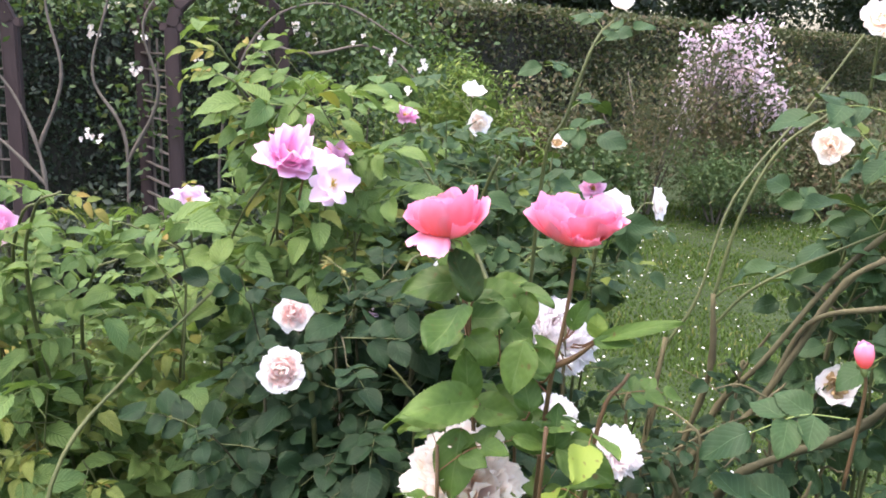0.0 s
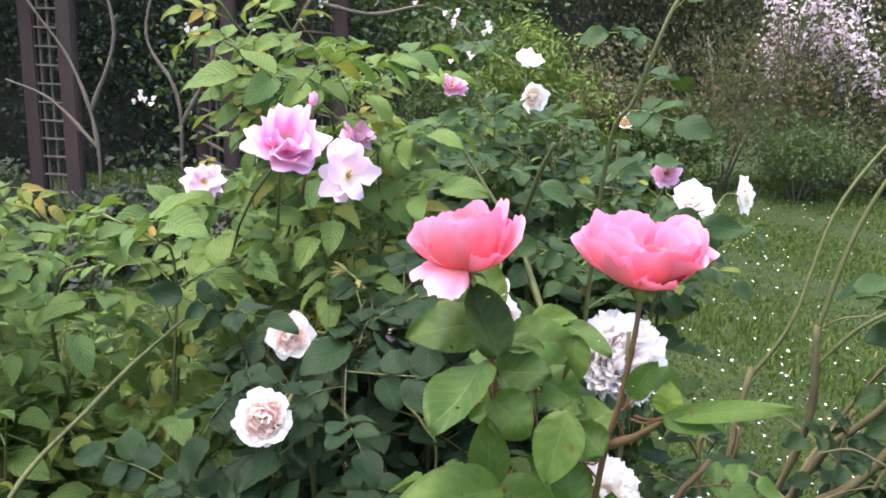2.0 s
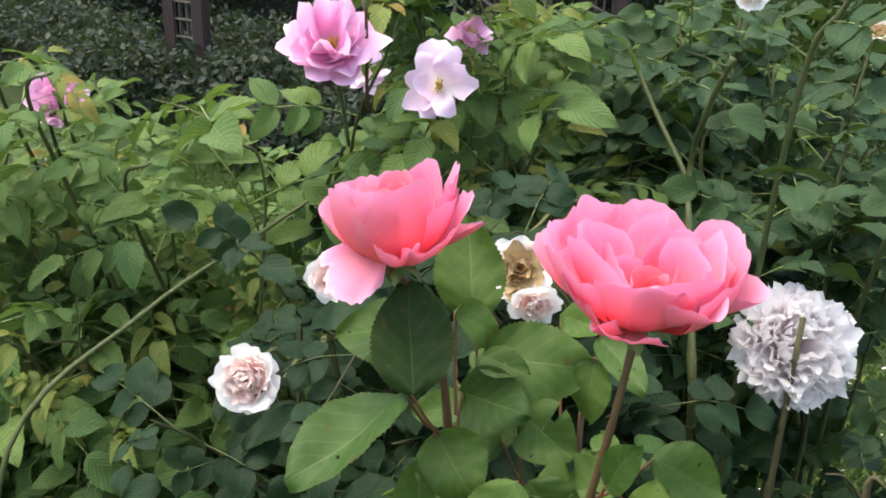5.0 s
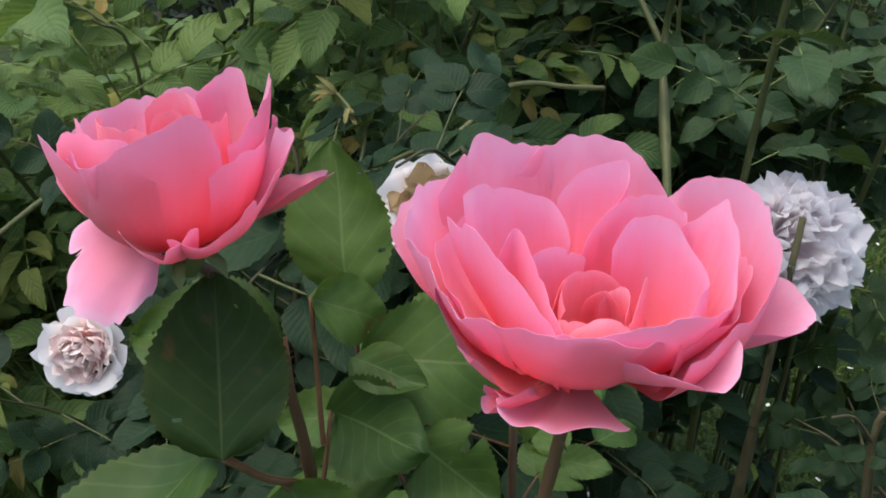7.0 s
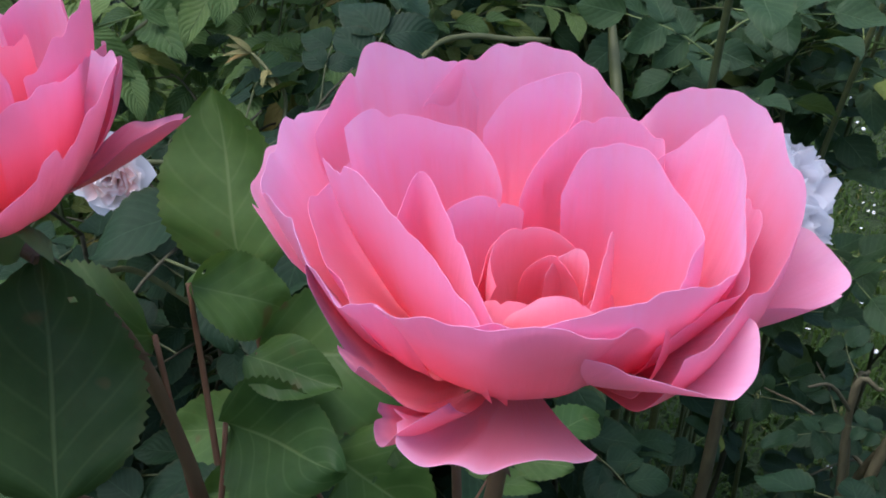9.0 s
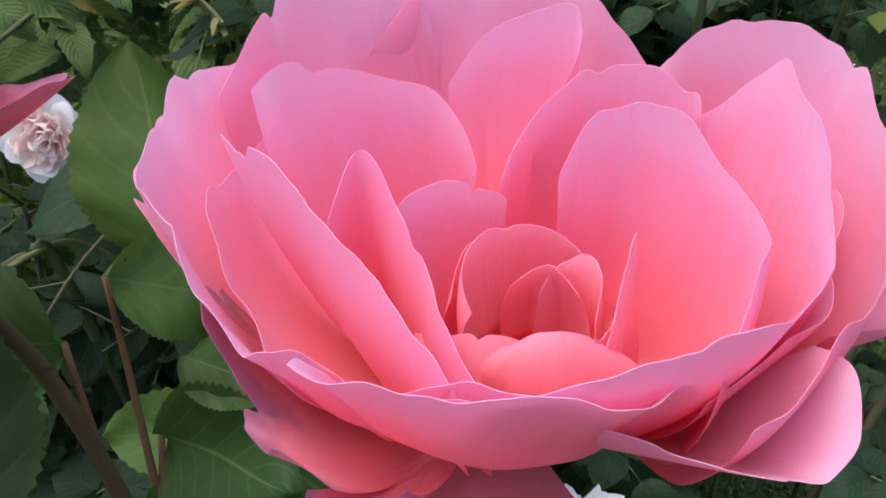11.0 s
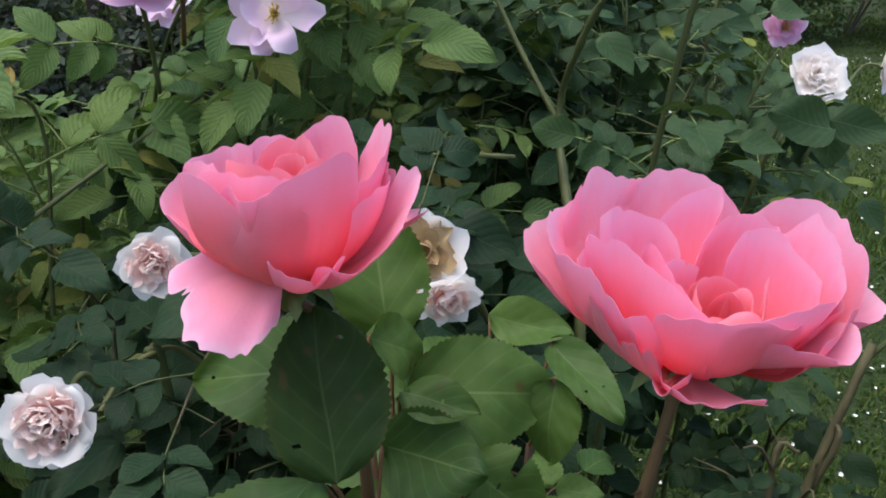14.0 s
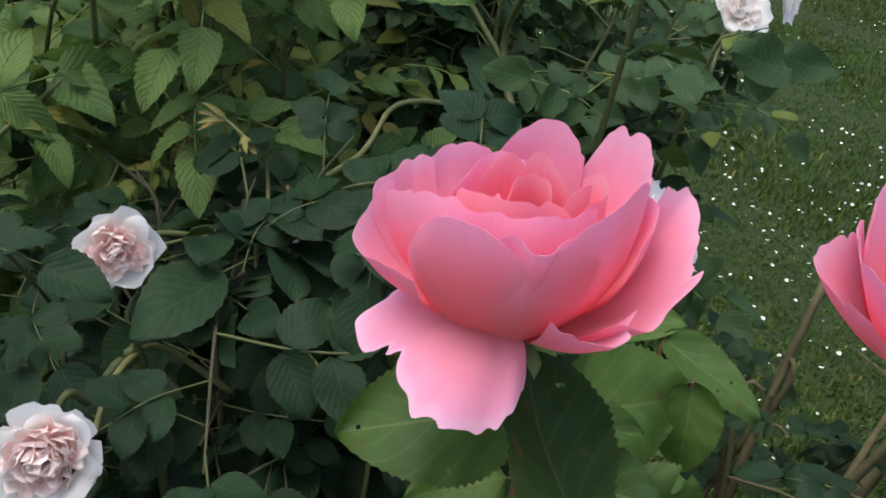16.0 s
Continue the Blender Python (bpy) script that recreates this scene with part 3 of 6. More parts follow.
def cup(geo, az, r, h, belly=(36, 10), curl=0.0, wave=1.1, rag=0.3, seed=0, base=(3.0, 0.0), narrow=0.45, corner=0.03, axis=(0.0, 0.0), nu=80, nv=26, thick=0.07):
    """A broad rose petal in millimetres about the flower's axis: its rim runs through the given azimuths, radii
    and heights, its blade bows out through belly down to the narrow claw; axis shifts its upper part."""
    rng = np.random.default_rng(seed + 5)
    ph = rng.uniform(0, 6.28, 12)
    line = smooth_line(np.stack([np.unwrap(np.radians(az)), np.array(r, float) / 30, np.array(h, float) / 30], 1), 12)
    run = np.concatenate([[0], np.cumsum(np.linalg.norm(np.diff(line, axis=0), axis=1))])
    u = np.linspace(-1, 1, nu + 1)
    rim = np.stack([np.interp((u + 1) / 2 * run[-1], run, line[:, k]) for k in range(3)], 1)
    rim[:, 1:] *= 30
    mid = 0.5 * (rim[0, 0] + rim[-1, 0])
    span = abs(rim[-1, 0] - rim[0, 0]) * rim[:, 1].mean()
    v = np.linspace(0, 1, nv + 1) ** 0.8
    uu, vv = np.meshgrid(u, v)
    x = uu * span / 14
    edge = np.zeros(nu + 1)
    for k, (freq, amp) in enumerate(((1.7, 1.0), (2.9, 0.8), (4.7, 0.6), (7.3, 0.4), (10.3, 0.2))):
        edge += amp * np.sin(x[0] * freq + ph[k]) * (0.55 + 0.45 * np.sin(x[0] * 0.7 + ph[k + 5]))
    for k in range(max(1, int(span / 14))):
        edge -= rng.uniform(0.6, 2.4) * np.exp(-((u - rng.uniform(-0.95, 0.95)) / rng.uniform(0.025, 0.09)) ** 2)
    high = np.maximum(rim[:, 2], 14.0)
    s = vv * (1 - corner * np.abs(uu) ** 7 + rag * edge[None] / high[None] * vv ** 3 * 1.5)
    w = narrow + (1 - narrow) * np.sin(np.pi / 2 * np.clip(s / 0.65, 0, 1))
    ang = mid + (rim[None, :, 0] - mid) * w
    scale = rim[None, :, 1] / rim[:, 1].mean()
    out = 0.6 * curl
    rr = (1 - s) ** 2 * base[0] + 2 * s * (1 - s) * belly[0] * (0.4 + 0.6 * scale) + s ** 2 * (rim[None, :, 1] - out)
    hh = (1 - s) ** 2 * base[1] + 2 * s * (1 - s) * belly[1] + s ** 2 * (rim[None, :, 2] + 0.45 * out)
    q = np.clip((vv - 0.66) / 0.34, 0, 1) ** 2 * (1 + 0.35 * np.sin(x * 1.1 + ph[5]))
    rr, hh = rr + out * q, hh - 0.45 * out * q
    soft = 0.55 * np.sin(x * 0.9 + vv * 2 + ph[0]) * vv + 0.75 * vv ** 3 * np.sin(x * 1.7 + ph[1]) + 0.4 * vv ** 5 * np.sin(x * 3.1 + ph[2])
    for k in range(3):
        at, wide = rng.uniform(-0.8, 0.8), rng.uniform(0.06, 0.2)
        soft = soft + rng.uniform(-0.9, 0.7) * np.exp(-((uu - at - 0.1 * vv) / wide) ** 2) * np.sin(np.pi * np.clip(vv * 1.05, 0, 1)) ** 0.8
    rr = rr + wave * soft
    hh = hh + wave * vv ** 4 * 0.5 * np.sin(x * 1.9 + ph[6])
    lift = np.clip(2 * s, 0, 1)
    pts = np.stack([rr * np.cos(ang) + axis[0] * lift, rr * np.sin(ang) + axis[1] * lift, hh], 2)
    uv = np.stack([(uu + 1) / 2, vv * (1 - corner * np.abs(uu) ** 7)], 2).reshape(-1, 2)
    nrm = np.cross(np.gradient(pts, axis=1), np.gradient(pts, axis=0))
    nrm /= np.linalg.norm(nrm, axis=2)[..., None] + 1e-9
    row = nu + 1
    ring = np.concatenate([np.arange(row), np.arange(2, nv + 2) * row - 1, nv * row + np.arange(nu - 1, -1, -1), np.arange(nv - 1, 0, -1) * row])
    outside = uv * (1.0, 0.74)  # shadow on the outer side, put into the colour as a deeper pink
    sides = (uv, outside) if rim[-1, 0] > rim[0, 0] else (outside, uv)
    flat, uv, f = shell(pts.reshape(-1, 3), (pts + nrm * thick).reshape(-1, 3), sides[0], quads(nu, nv), ring, sides[1])
    return geo.add(flat * 0.001, f, uv)


def calyx(parent, down, mat, seed=0, size=1.0, m=None):
    """The green hip below a flower and its five sepals."""
    rng = np.random.default_rng(seed)
    g = Geo()
    line = np.array([(0, 0, -0.011), (0, 0, -0.009), (0, 0, -0.005), (0, 0, -0.001), (0, 0, 0.002)]) * size
    rr = np.array([0.0022, 0.0035, 0.0055, 0.005, 0.003]) * size
    th = np.linspace(0, 2 * np.pi, 10, endpoint=False)
    ring = np.stack([rr[:, None] * np.cos(th), rr[:, None] * np.sin(th), np.repeat(line[:, 2:3], 10, 1)], 2)
    n = len(line)
    i, j = np.meshgrid(np.arange(10), np.arange(n - 1))
    i, j = i.ravel(), j.ravel()
    k = (i + 1) % 10
    g.add(ring.reshape(-1, 3), np.stack([j * 10 + i, j * 10 + k, (j + 1) * 10 + k, (j + 1) * 10 + i], 1))
    hip = part("hip", g, mat, parent, "green rose hip")
    for q in range(5):
        s = Geo()
        az = 72 * q + rng.uniform(-15, 15)
        petal(s, az, 16 * size, down * rng.uniform(0.6, 1.2), 3.2 * size, (14 * size, 2), 9, 0, 0.1, q, (4 * size, -1), 0.95, 0, nu=4, nv=6, thick=0.3)
        part("sepal", s, mat, parent)
    return hip


# ---------------- ground, hedges and distance ----------------
def random_turns(rng, k, up=0.6):
    """k turns whose z axes lean upwards by up."""
    z = rng.normal(size=(k, 3))
    z /= np.linalg.norm(z, axis=1)[:, None]
    z[:, 2] += up
    z /= np.linalg.norm(z, axis=1)[:, None]
    y = rng.normal(size=(k, 3))
    y -= (y * z).sum(1)[:, None] * z
    y /= np.linalg.norm(y, axis=1)[:, None]
    x = np.cross(y, z)
    return np.stack([x, y, z], 2)


def tiny_leaf(length=1.0, width=0.55):
    """A folded leaf of four faces, one unit long."""
    g = Geo()
    g.add([(0, 0, 0), (-width / 2, length * 0.45, 0.08), (0, length * 0.5, -0.02), (width / 2, length * 0.45, 0.08), (0, length, -0.1)],
          [[0, 2, 1], [0, 3, 2], [1, 2, 4], [2, 3, 4]], [(0.5, 0), (0, 0.45), (0.5, 0.5), (1, 0.45), (0.5, 1)])
    return g


TINY, NARROW = tiny_leaf(), tiny_leaf(1.0, 0.22)


def cloud(points, size, seed, up=0.5, template=TINY, spread=0.4):
    rng = np.random.default_rng(seed)
    k = len(points)
    rots = random_turns(rng, k, up) * (size * rng.uniform(1 - spread, 1 + spread, k))[:, None, None]
    return Geo().scatter(template, rots, np.asarray(points))


def blob_points(rng, k, radii, lumps=9, hollow=0.72):
    """Points in the outer shell of a lumpy mass that stands on z = 0."""
    c = rng.normal(size=(lumps, 3))
    c /= np.linalg.norm(c, axis=1)[:, None]
    c *= rng.uniform(0.25, 0.75, (lumps, 1))
    size = rng.uniform(0.35, 0.6, lumps)
    which = rng.integers(lumps, size=k)
    d = rng.normal(size=(k, 3))
    d /= np.linalg.norm(d, axis=1)[:, None]
    p = c[which] + d * size[which][:, None] * rng.uniform(hollow, 1.08, (k, 1))
    p = p * np.array(radii)
    p[:, 2] = np.abs(p[:, 2] + radii[2])
    return p


ground = Geo()
gx = np.concatenate([np.linspace(-60, -6, 12), np.linspace(-5, 8, 66), np.linspace(9, 60, 12)])
gy = np.concatenate([np.linspace(-40, -1, 10), np.linspace(-0.5, 12, 64), np.linspace(13, 90, 16)])
xx, yy = np.meshgrid(gx, gy)
zz = 0.012 * np.sin(xx * 2.1 + 0.4) * np.cos(yy * 1.7) + 0.006 * np.sin(xx * 7 + yy * 5)
ground.add(np.stack([xx, yy, zz], 2).reshape(-1, 3), quads(len(gx) - 1, len(gy) - 1))
tagged(part("ground", ground, SOIL), "mown green lawn with bare and mossy patches", "lawn", kind="structure")

rng = np.random.default_rng(5)
n_blades = 250000
dist = 1.0 + 8.5 * rng.random(n_blades) ** 1.6
side = rng.uniform(-0.75, 0.85, n_blades) * (0.6 + dist)
bp = np.stack([side + 0.2, dist, 0.012 * np.sin((side + 0.2) * 2.1 + 0.4) * np.cos(dist * 1.7)], 1)
tall = rng.uniform(0.014, 0.034, n_blades) * (1 + 0.5 * np.sin(bp[:, 0] * 3.1 + bp[:, 1] * 2.3))
turn = rng.uniform(0, 6.28, n_blades)
bend = rng.uniform(0.15, 0.8, n_blades)
wide = rng.uniform(0.002, 0.0042, n_blades) * (1 + 0.12 * dist)
ax = np.stack([np.cos(turn), np.sin(turn), np.zeros(n_blades)], 1)
bx = np.stack([-np.sin(turn), np.cos(turn), np.zeros(n_blades)], 1)
upv = np.array([0, 0, 1.0])
va = bp - ax * wide[:, None]
vb = bp + ax * wide[:, None]
vm = bp + upv * (tall * 0.65)[:, None] + bx * (tall * bend * 0.35)[:, None]
vt = bp + upv * (tall * (1 - 0.35 * bend))[:, None] + bx * (tall * bend)[:, None]
allv = np.stack([va, vb, vm + ax * wide[:, None] * 0.7, vm - ax * wide[:, None] * 0.7, vt], 1).reshape(-1, 3)
o = np.arange(n_blades)[:, None] * 5
gg = Geo().add(allv, o + np.array([[0, 1, 2, 3]]), np.tile([(0.2, 0), (0.8, 0), (0.8, 0.6), (0.2, 0.6), (0.5, 1)], (n_blades, 1)))
gg.v.append(np.zeros((0, 3))), gg.u.append(np.zeros((0, 2))), gg.f.append(o + np.array([[3, 2, 4]])), gg.m.append(np.zeros(n_blades, int))
tagged(part("grass", gg, GRASS), "short green lawn grass with mossy tufts", "grass", kind="stuff")

daisy = Geo()
for q in range(10):
    a = q * 0.628
    ca, sa, cb, sb = math.cos(a), math.sin(a), math.cos(a + 0.5), math.sin(a + 0.5)
    daisy.add([(0, 0, 0), (ca, sa, 0.15), (1.15 * (ca + cb) / 2, 1.15 * (sa + sb) / 2, 0.2), (cb, sb, 0.15)], [[0, 1, 2, 3]])
k = 8
daisy.add([(0.3 * math.cos(i * 6.283 / k), 0.3 * math.sin(i * 6.283 / k), 0.1) for i in range(k)] + [(0, 0, 0.28)], [[i, (i + 1) % k, k] for i in range(k)], None, 1)
n_d = 1800
patch = rng.uniform((-0.8, 1.6), (4.2, 8.2), (60, 2))
dp = patch[rng.integers(60, size=n_d)] + rng.normal(0, 0.42, (n_d, 2))
dp = np.vstack([dp, rng.uniform((-1.6, 1.2), (2.2, 4.5), (300, 2))])
dz = rng.uniform(0.022, 0.036, len(dp))
turns = random_turns(rng, len(dp), 2.2) * rng.uniform(0.0035, 0.007, len(dp))[:, None, None]
tagged(part("daisies", Geo().scatter(daisy, turns, np.column_stack([dp, dz])), [DAISY, YELLOW_BITS]), "small white daisies open in the lawn grass", "daisies", kind="stuff")


def hedge(start, end, height, depth, leaf_mat, count, size, label, seed):
    rng = np.random.default_rng(seed)
    start, end = np.array(start, float), np.array(end, float)
    length = np.linalg.norm(end - start)
    d = (end - start) / length
    nrm = np.array([d[1], -d[0]])
    ob = thing("hedge", (*start, 0), label, "hedge")
    s = rng.random(count) * length
    top = rng.random(count) < depth / (depth + height)
    z = np.where(top, height + rng.normal(0, 0.03, count), height * rng.random(count))
    off = np.where(top, -depth * rng.random(count), rng.normal(0, 0.05, count) + 0.06 * np.sin(s * 1.7) + 0.05 * np.sin(s * 0.6 + z * 2.5))
    pts = np.column_stack([d[0] * s + nrm[0] * off, d[1] * s + nrm[1] * off, z])
    tagged(part("foliage", cloud(pts, size, seed + 1, 0.35), leaf_mat, ob), kind="stuff")
    # plain box behind the leaves; its dark colour replaces the hedge's inner shade
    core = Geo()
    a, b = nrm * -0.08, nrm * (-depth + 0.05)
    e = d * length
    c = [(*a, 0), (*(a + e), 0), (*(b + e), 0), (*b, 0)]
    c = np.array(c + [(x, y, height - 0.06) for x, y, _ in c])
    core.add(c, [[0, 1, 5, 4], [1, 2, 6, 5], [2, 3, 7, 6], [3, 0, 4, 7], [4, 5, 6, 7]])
    part("core", core, CORE, ob, "solid dark box for the inner twigs, shade painted into its colour", False)
    return ob


hedge((-1.1, 11.0), (16, 30.5), 2.12, 1.2, CLIPPED, 90000, 0.075, "long clipped hedge with brownish green leaves and flat top", 41)
hedge((-9.0, 3.4), (-1.0, 10.2), 2.7, 1.2, YEW, 80000, 0.055, "tall dark green hedge behind the rose arch", 42)


def tree(place, height, radius, leaf_mat, count, seed, label):
    rng = np.random.default_rng(seed)
    ob = thing("tree", place, label, "tree", "trees behind the hedge")
    g = Geo()
    tube(g, smooth_line([(0, 0, 0), (0.1, 0.05, height * 0.4), (-0.05, 0, height * 0.85)], 5), radius * 0.12, radius * 0.03, 9)
    for q in range(9):
        a, z = rng.uniform(0, 6.28), height * rng.uniform(0.15, 0.7)
        tube(g, smooth_line([(0, 0, z), (0.4 * radius * math.cos(a), 0.4 * radius * math.sin(a), z + 0.1 * height), (0.8 * radius * math.cos(a), 0.8 * radius * math.sin(a), z + 0.12 * height)], 4), radius * 0.04, radius * 0.01, 6)
    part("trunk", g, BARK, ob, "grey-brown trunk with limbs")
    p = blob_points(rng, count, (radius, radius, height * 0.5), 16, 0.5)
    tagged(part("crown", cloud(p, 0.17, seed + 3, 0.3, TINY, 0.5), leaf_mat, ob, "dense dark green crown"), kind="stuff")


for i, (x, y, h, r) in enumerate([(2.5, 24, 9, 3.0), (7.5, 27, 10, 3.4), (12.5, 29, 9, 3.2), (17.5, 31, 11, 3.6), (-2.5, 21, 9, 3.2), (22, 33, 11, 4.0)]):
    tree((x, y, 0), h, r, FIR, 26000, 60 + i, "tall dark green tree beyond the clipped hedge")


def shrub(place, radii, leaf_mat, count, size, seed, label, template=TINY, up=0.5, stems=7):
    rng = np.random.default_rng(seed)
    ob = thing("shrub", place, label, "shrub", "shrubs along the hedge")
    for q in range(stems):
        g = Geo()
        a = rng.uniform(0, 6.28)
        tip = np.array([radii[0] * 0.7 * math.cos(a), radii[1] * 0.7 * math.sin(a), radii[2] * rng.uniform(1.0, 1.7)])
        tube(g, smooth_line([(0.05 * math.cos(a), 0.05 * math.sin(a), 0), tip * (0.45, 0.45, 0.55), tip], 5), 0.012, 0.004, 5)
        part("stem", g, BARK, ob)
    p = np.vstack([blob_points(rng, int(count * 0.75), radii, 14), blob_points(rng, count // 4, [r * 0.8 for r in radii], 6, 0.2)])
    tagged(part("foliage", cloud(p, size, seed + 1, up, template), leaf_mat, ob), kind="stuff")
    return ob


shrub((-0.15, 7.9, 0), (0.75, 0.6, 0.78), LIME, 7000, 0.075, 80, "leafy lime-green shrub in front of the hedge", NARROW, 0.9)
for i, (x, y, rx, rz, lm) in enumerate([(0.75, 8.6, 0.8, 0.70, RUSSET), (1.75, 8.6, 0.95, 0.82, RUSSET), (2.9, 8.9, 1.0, 0.82, RUSSET), (2.35, 8.25, 0.65, 0.42, MIDGREEN), (3.6, 8.7, 0.9, 0.55, RUSSET), (4.6, 9.3, 1.1, 0.75, RUSSET), (1.2, 8.2, 0.5, 0.4, MIDGREEN), (5.9, 10.2, 1.2, 0.8, RUSSET)]):
    shrub((x, y, 0), (rx, rx * 0.8, rz), lm, 6500, 0.05, 90 + i, "dense russet and green shrub of fine leaves" if lm is RUSSET else "low mid-green shrub at the lawn's edge", NARROW if i % 2 else TINY, 0.3)
for i, (x, y, rx, rz) in enumerate([(-2.1, 4.9, 0.5, 0.34), (-1.3, 5.0, 0.5, 0.36), (-3.1, 4.7, 0.5, 0.3), (-0.6, 5.2, 0.5, 0.34), (-0.75, 6.7, 0.6, 0.72), (0.2, 6.9, 0.5, 0.45), (-4.0, 4.6, 0.6, 0.3), (-4.7, 5.0, 0.7, 0.34), (-5.5, 5.3, 0.7, 0.36), (-3.6, 5.5, 0.6, 0.3), (-2.4, 4.2, 0.5, 0.2)]):
    shrub((x, y, 0), (rx, rx * 0.7, rz), YEW if x < -1.0 else MIDGREEN, 3500, 0.05, 120 + i, "dark leafy growth at the foot of the arch" if x < -1.0 else "mid-green leafy growth beside the arch", TINY, 0.7)

pink = thing("flowering_shrub", (2.35, 9.1, 0), "arching shrub with pale pink blossom against the hedge", "shrub")
rng = np.random.default_rng(77)
blossom = []
for q in range(14):
    g = Geo()
    tip = np.array([rng.uniform(-0.4, 0.7), rng.uniform(-0.5, 0.3), rng.uniform(0.9, 1.75)])
    ln = smooth_line([(0, 0, 0), (tip[0] * 0.35, tip[1] * 0.3, 1.25), (tip[0] * 0.8, tip[1], tip[2] + 0.12), tip + (0.12, 0, -0.3)], 8)
    part("stem", tube(g, ln, 0.014, 0.003, 5), BARK, pink)
    at = ln[rng.integers(12, len(ln), 130)]
    blossom.append(at + rng.normal(0, 0.06, at.shape))
bl = np.vstack(blossom)
tagged(part("blossom", cloud(bl, 0.055, 78, 0.3), PALE_PINK, pink, "clusters of pale pink blossom"), kind="stuff")
tagged(part("foliage", cloud(bl[::2] + rng.normal(0, 0.08, bl[::2].shape), 0.05, 79, 0.4), MIDGREEN, pink), kind="stuff")


# ---------------- wooden arch, lattice and climbing rose ----------------
def beam(a, b, w, d=None, seed=0):
    """A sawn timber from a to b with slightly worn edges."""
    a, b = np.array(a, float), np.array(b, float)
    t = basis(b - a, (0.2, 0.1, 1.0) if abs((b - a)[2]) < 0.5 * np.linalg.norm(b - a) else (1.0, 0.2, 0))
    d = d or w
    bm = bmesh.new()
    bmesh.ops.create_cube(bm, size=1.0)
    bmesh.ops.scale(bm, vec=(w, np.linalg.norm(b - a), d), verts=bm.verts)
    bmesh.ops.bevel(bm, geom=bm.edges[:], offset=min(w, d) * 0.12, segments=2, affect="EDGES")
    m = Matrix(np.vstack([np.column_stack([t, (a + b) / 2]), [0, 0, 0, 1]]).tolist())
    bm.transform(m)
    me = bpy.data.meshes.new("beam")
    bm.to_mesh(me)
    bm.free()
    return me


def timber(name, a, b, w, mat, parent, d=None):
    me = beam(a, b, w, d)
    me.materials.append(mat)
    return part(name, me, None, parent)


def arch(place, feet, height, label):
    """Posts in pairs, curved braces over them, and lattice between front and rear posts."""
    ob = thing("garden_arch", place, label, "garden arch")
    o = np.array(place)
    posts = []
    for f in feet:
        p = np.array([f[0], f[1], 0.0]) - o
        posts.append(p)
        timber("post", p, p + (0, 0, height), 0.085, POST, ob)
        timber("post_cap", p + (-0.07, 0, height), p + (0.07, 0, height), 0.05, POST, ob)
    for a, b in ((0, 1), (2, 3)):
        if max(a, b) >= len(posts):
            continue
        for q in range(1, 15):
            z = height * q / 15.5
            timber("slat", posts[a] + (0, -0.01, z), posts[b] + (0, -0.01, z), 0.028, LATTICE, ob, 0.012)
        for q in range(1, 4):
            m = posts[a] + (posts[b] - posts[a]) * q / 4
            timber("slat", m + (0, 0.012, 0.05), m + (0, 0.012, height - 0.06), 0.028, LATTICE, ob, 0.012)
    for a, b in ((0, 2), (1, 3)):
        if max(a, b) >= len(posts):
            continue
        pa, pb = posts[a] + (0, 0, height), posts[b] + (0, 0, height)
        last = pa
        for q in range(1, 8):
            th = math.pi * q / 7
            nx = pa + (pb - pa) * (1 - math.cos(th)) / 2 + np.array([0, 0, 0.26 * math.sin(th)])
            timber("brace", last, nx, 0.075, POST, ob)
            last = nx
    return ob


arch((-1.45, 5.6, 0), [(-1.72, 5.4), (-2.12, 6.0), (-1.12, 5.65), (-1.5, 6.25)], 1.58, "dark-stained rustic wooden rose arch with lattice sides")
arch((-2.9, 4.95, 0), [(-2.52, 5.06), (-2.75, 5.08), (-3.35, 4.72), (-3.58, 4.74)], 1.58, "dark-stained rustic wooden rose arch beside the dark hedge")

climber = thing("climbing_rose", (-1.8, 5.35, 0), "climbing rose with bare grey stems and white blossom clusters", "climbing rose")
rng = np.random.default_rng(31)
o = np.array((-1.8, 5.35, 0))
for pts in ([(-2.35, 4.95, 0), (-2.3, 4.9, 0.7), (-2.45, 4.95, 1.15), (-2.75, 5.0, 1.6), (-2.6, 5.1, 2.0)],
            [(-2.35, 4.95, 0.9), (-2.22, 5.0, 1.3), (-2.3, 5.05, 1.75), (-2.05, 5.1, 2.05)],
            [(-2.0, 5.2, 0), (-1.95, 5.2, 0.9), (-2.15, 5.25, 1.3), (-2.05, 5.3, 1.8), (-2.2, 5.3, 2.1)],
            [(-1.95, 5.2, 0.8), (-1.75, 5.2, 1.2), (-1.82, 5.2, 1.6), (-1.6, 5.3, 1.95)],
            [(-2.3, 4.9, 0.7), (-2.55, 4.9, 0.95), (-2.8, 4.9, 1.05)],
            [(-1.5, 5.5, 0), (-1.45, 5.45, 1.0), (-1.2, 5.5, 1.6), (-0.8, 5.7, 1.75), (-0.3, 5.6, 1.5)],
            [(-1.2, 5.5, 1.5), (-0.9, 5.5, 1.45), (-0.55, 5.5, 1.5), (-0.25, 5.4, 1.3)]):
    gg = Geo()
    tube(gg, smooth_line(pts, 7) - o, 0.011, 0.0045, 7, 0, 0.5, rng)
    part("stem", gg, BARK, climber, "gnarled bare grey stem")
fol = []
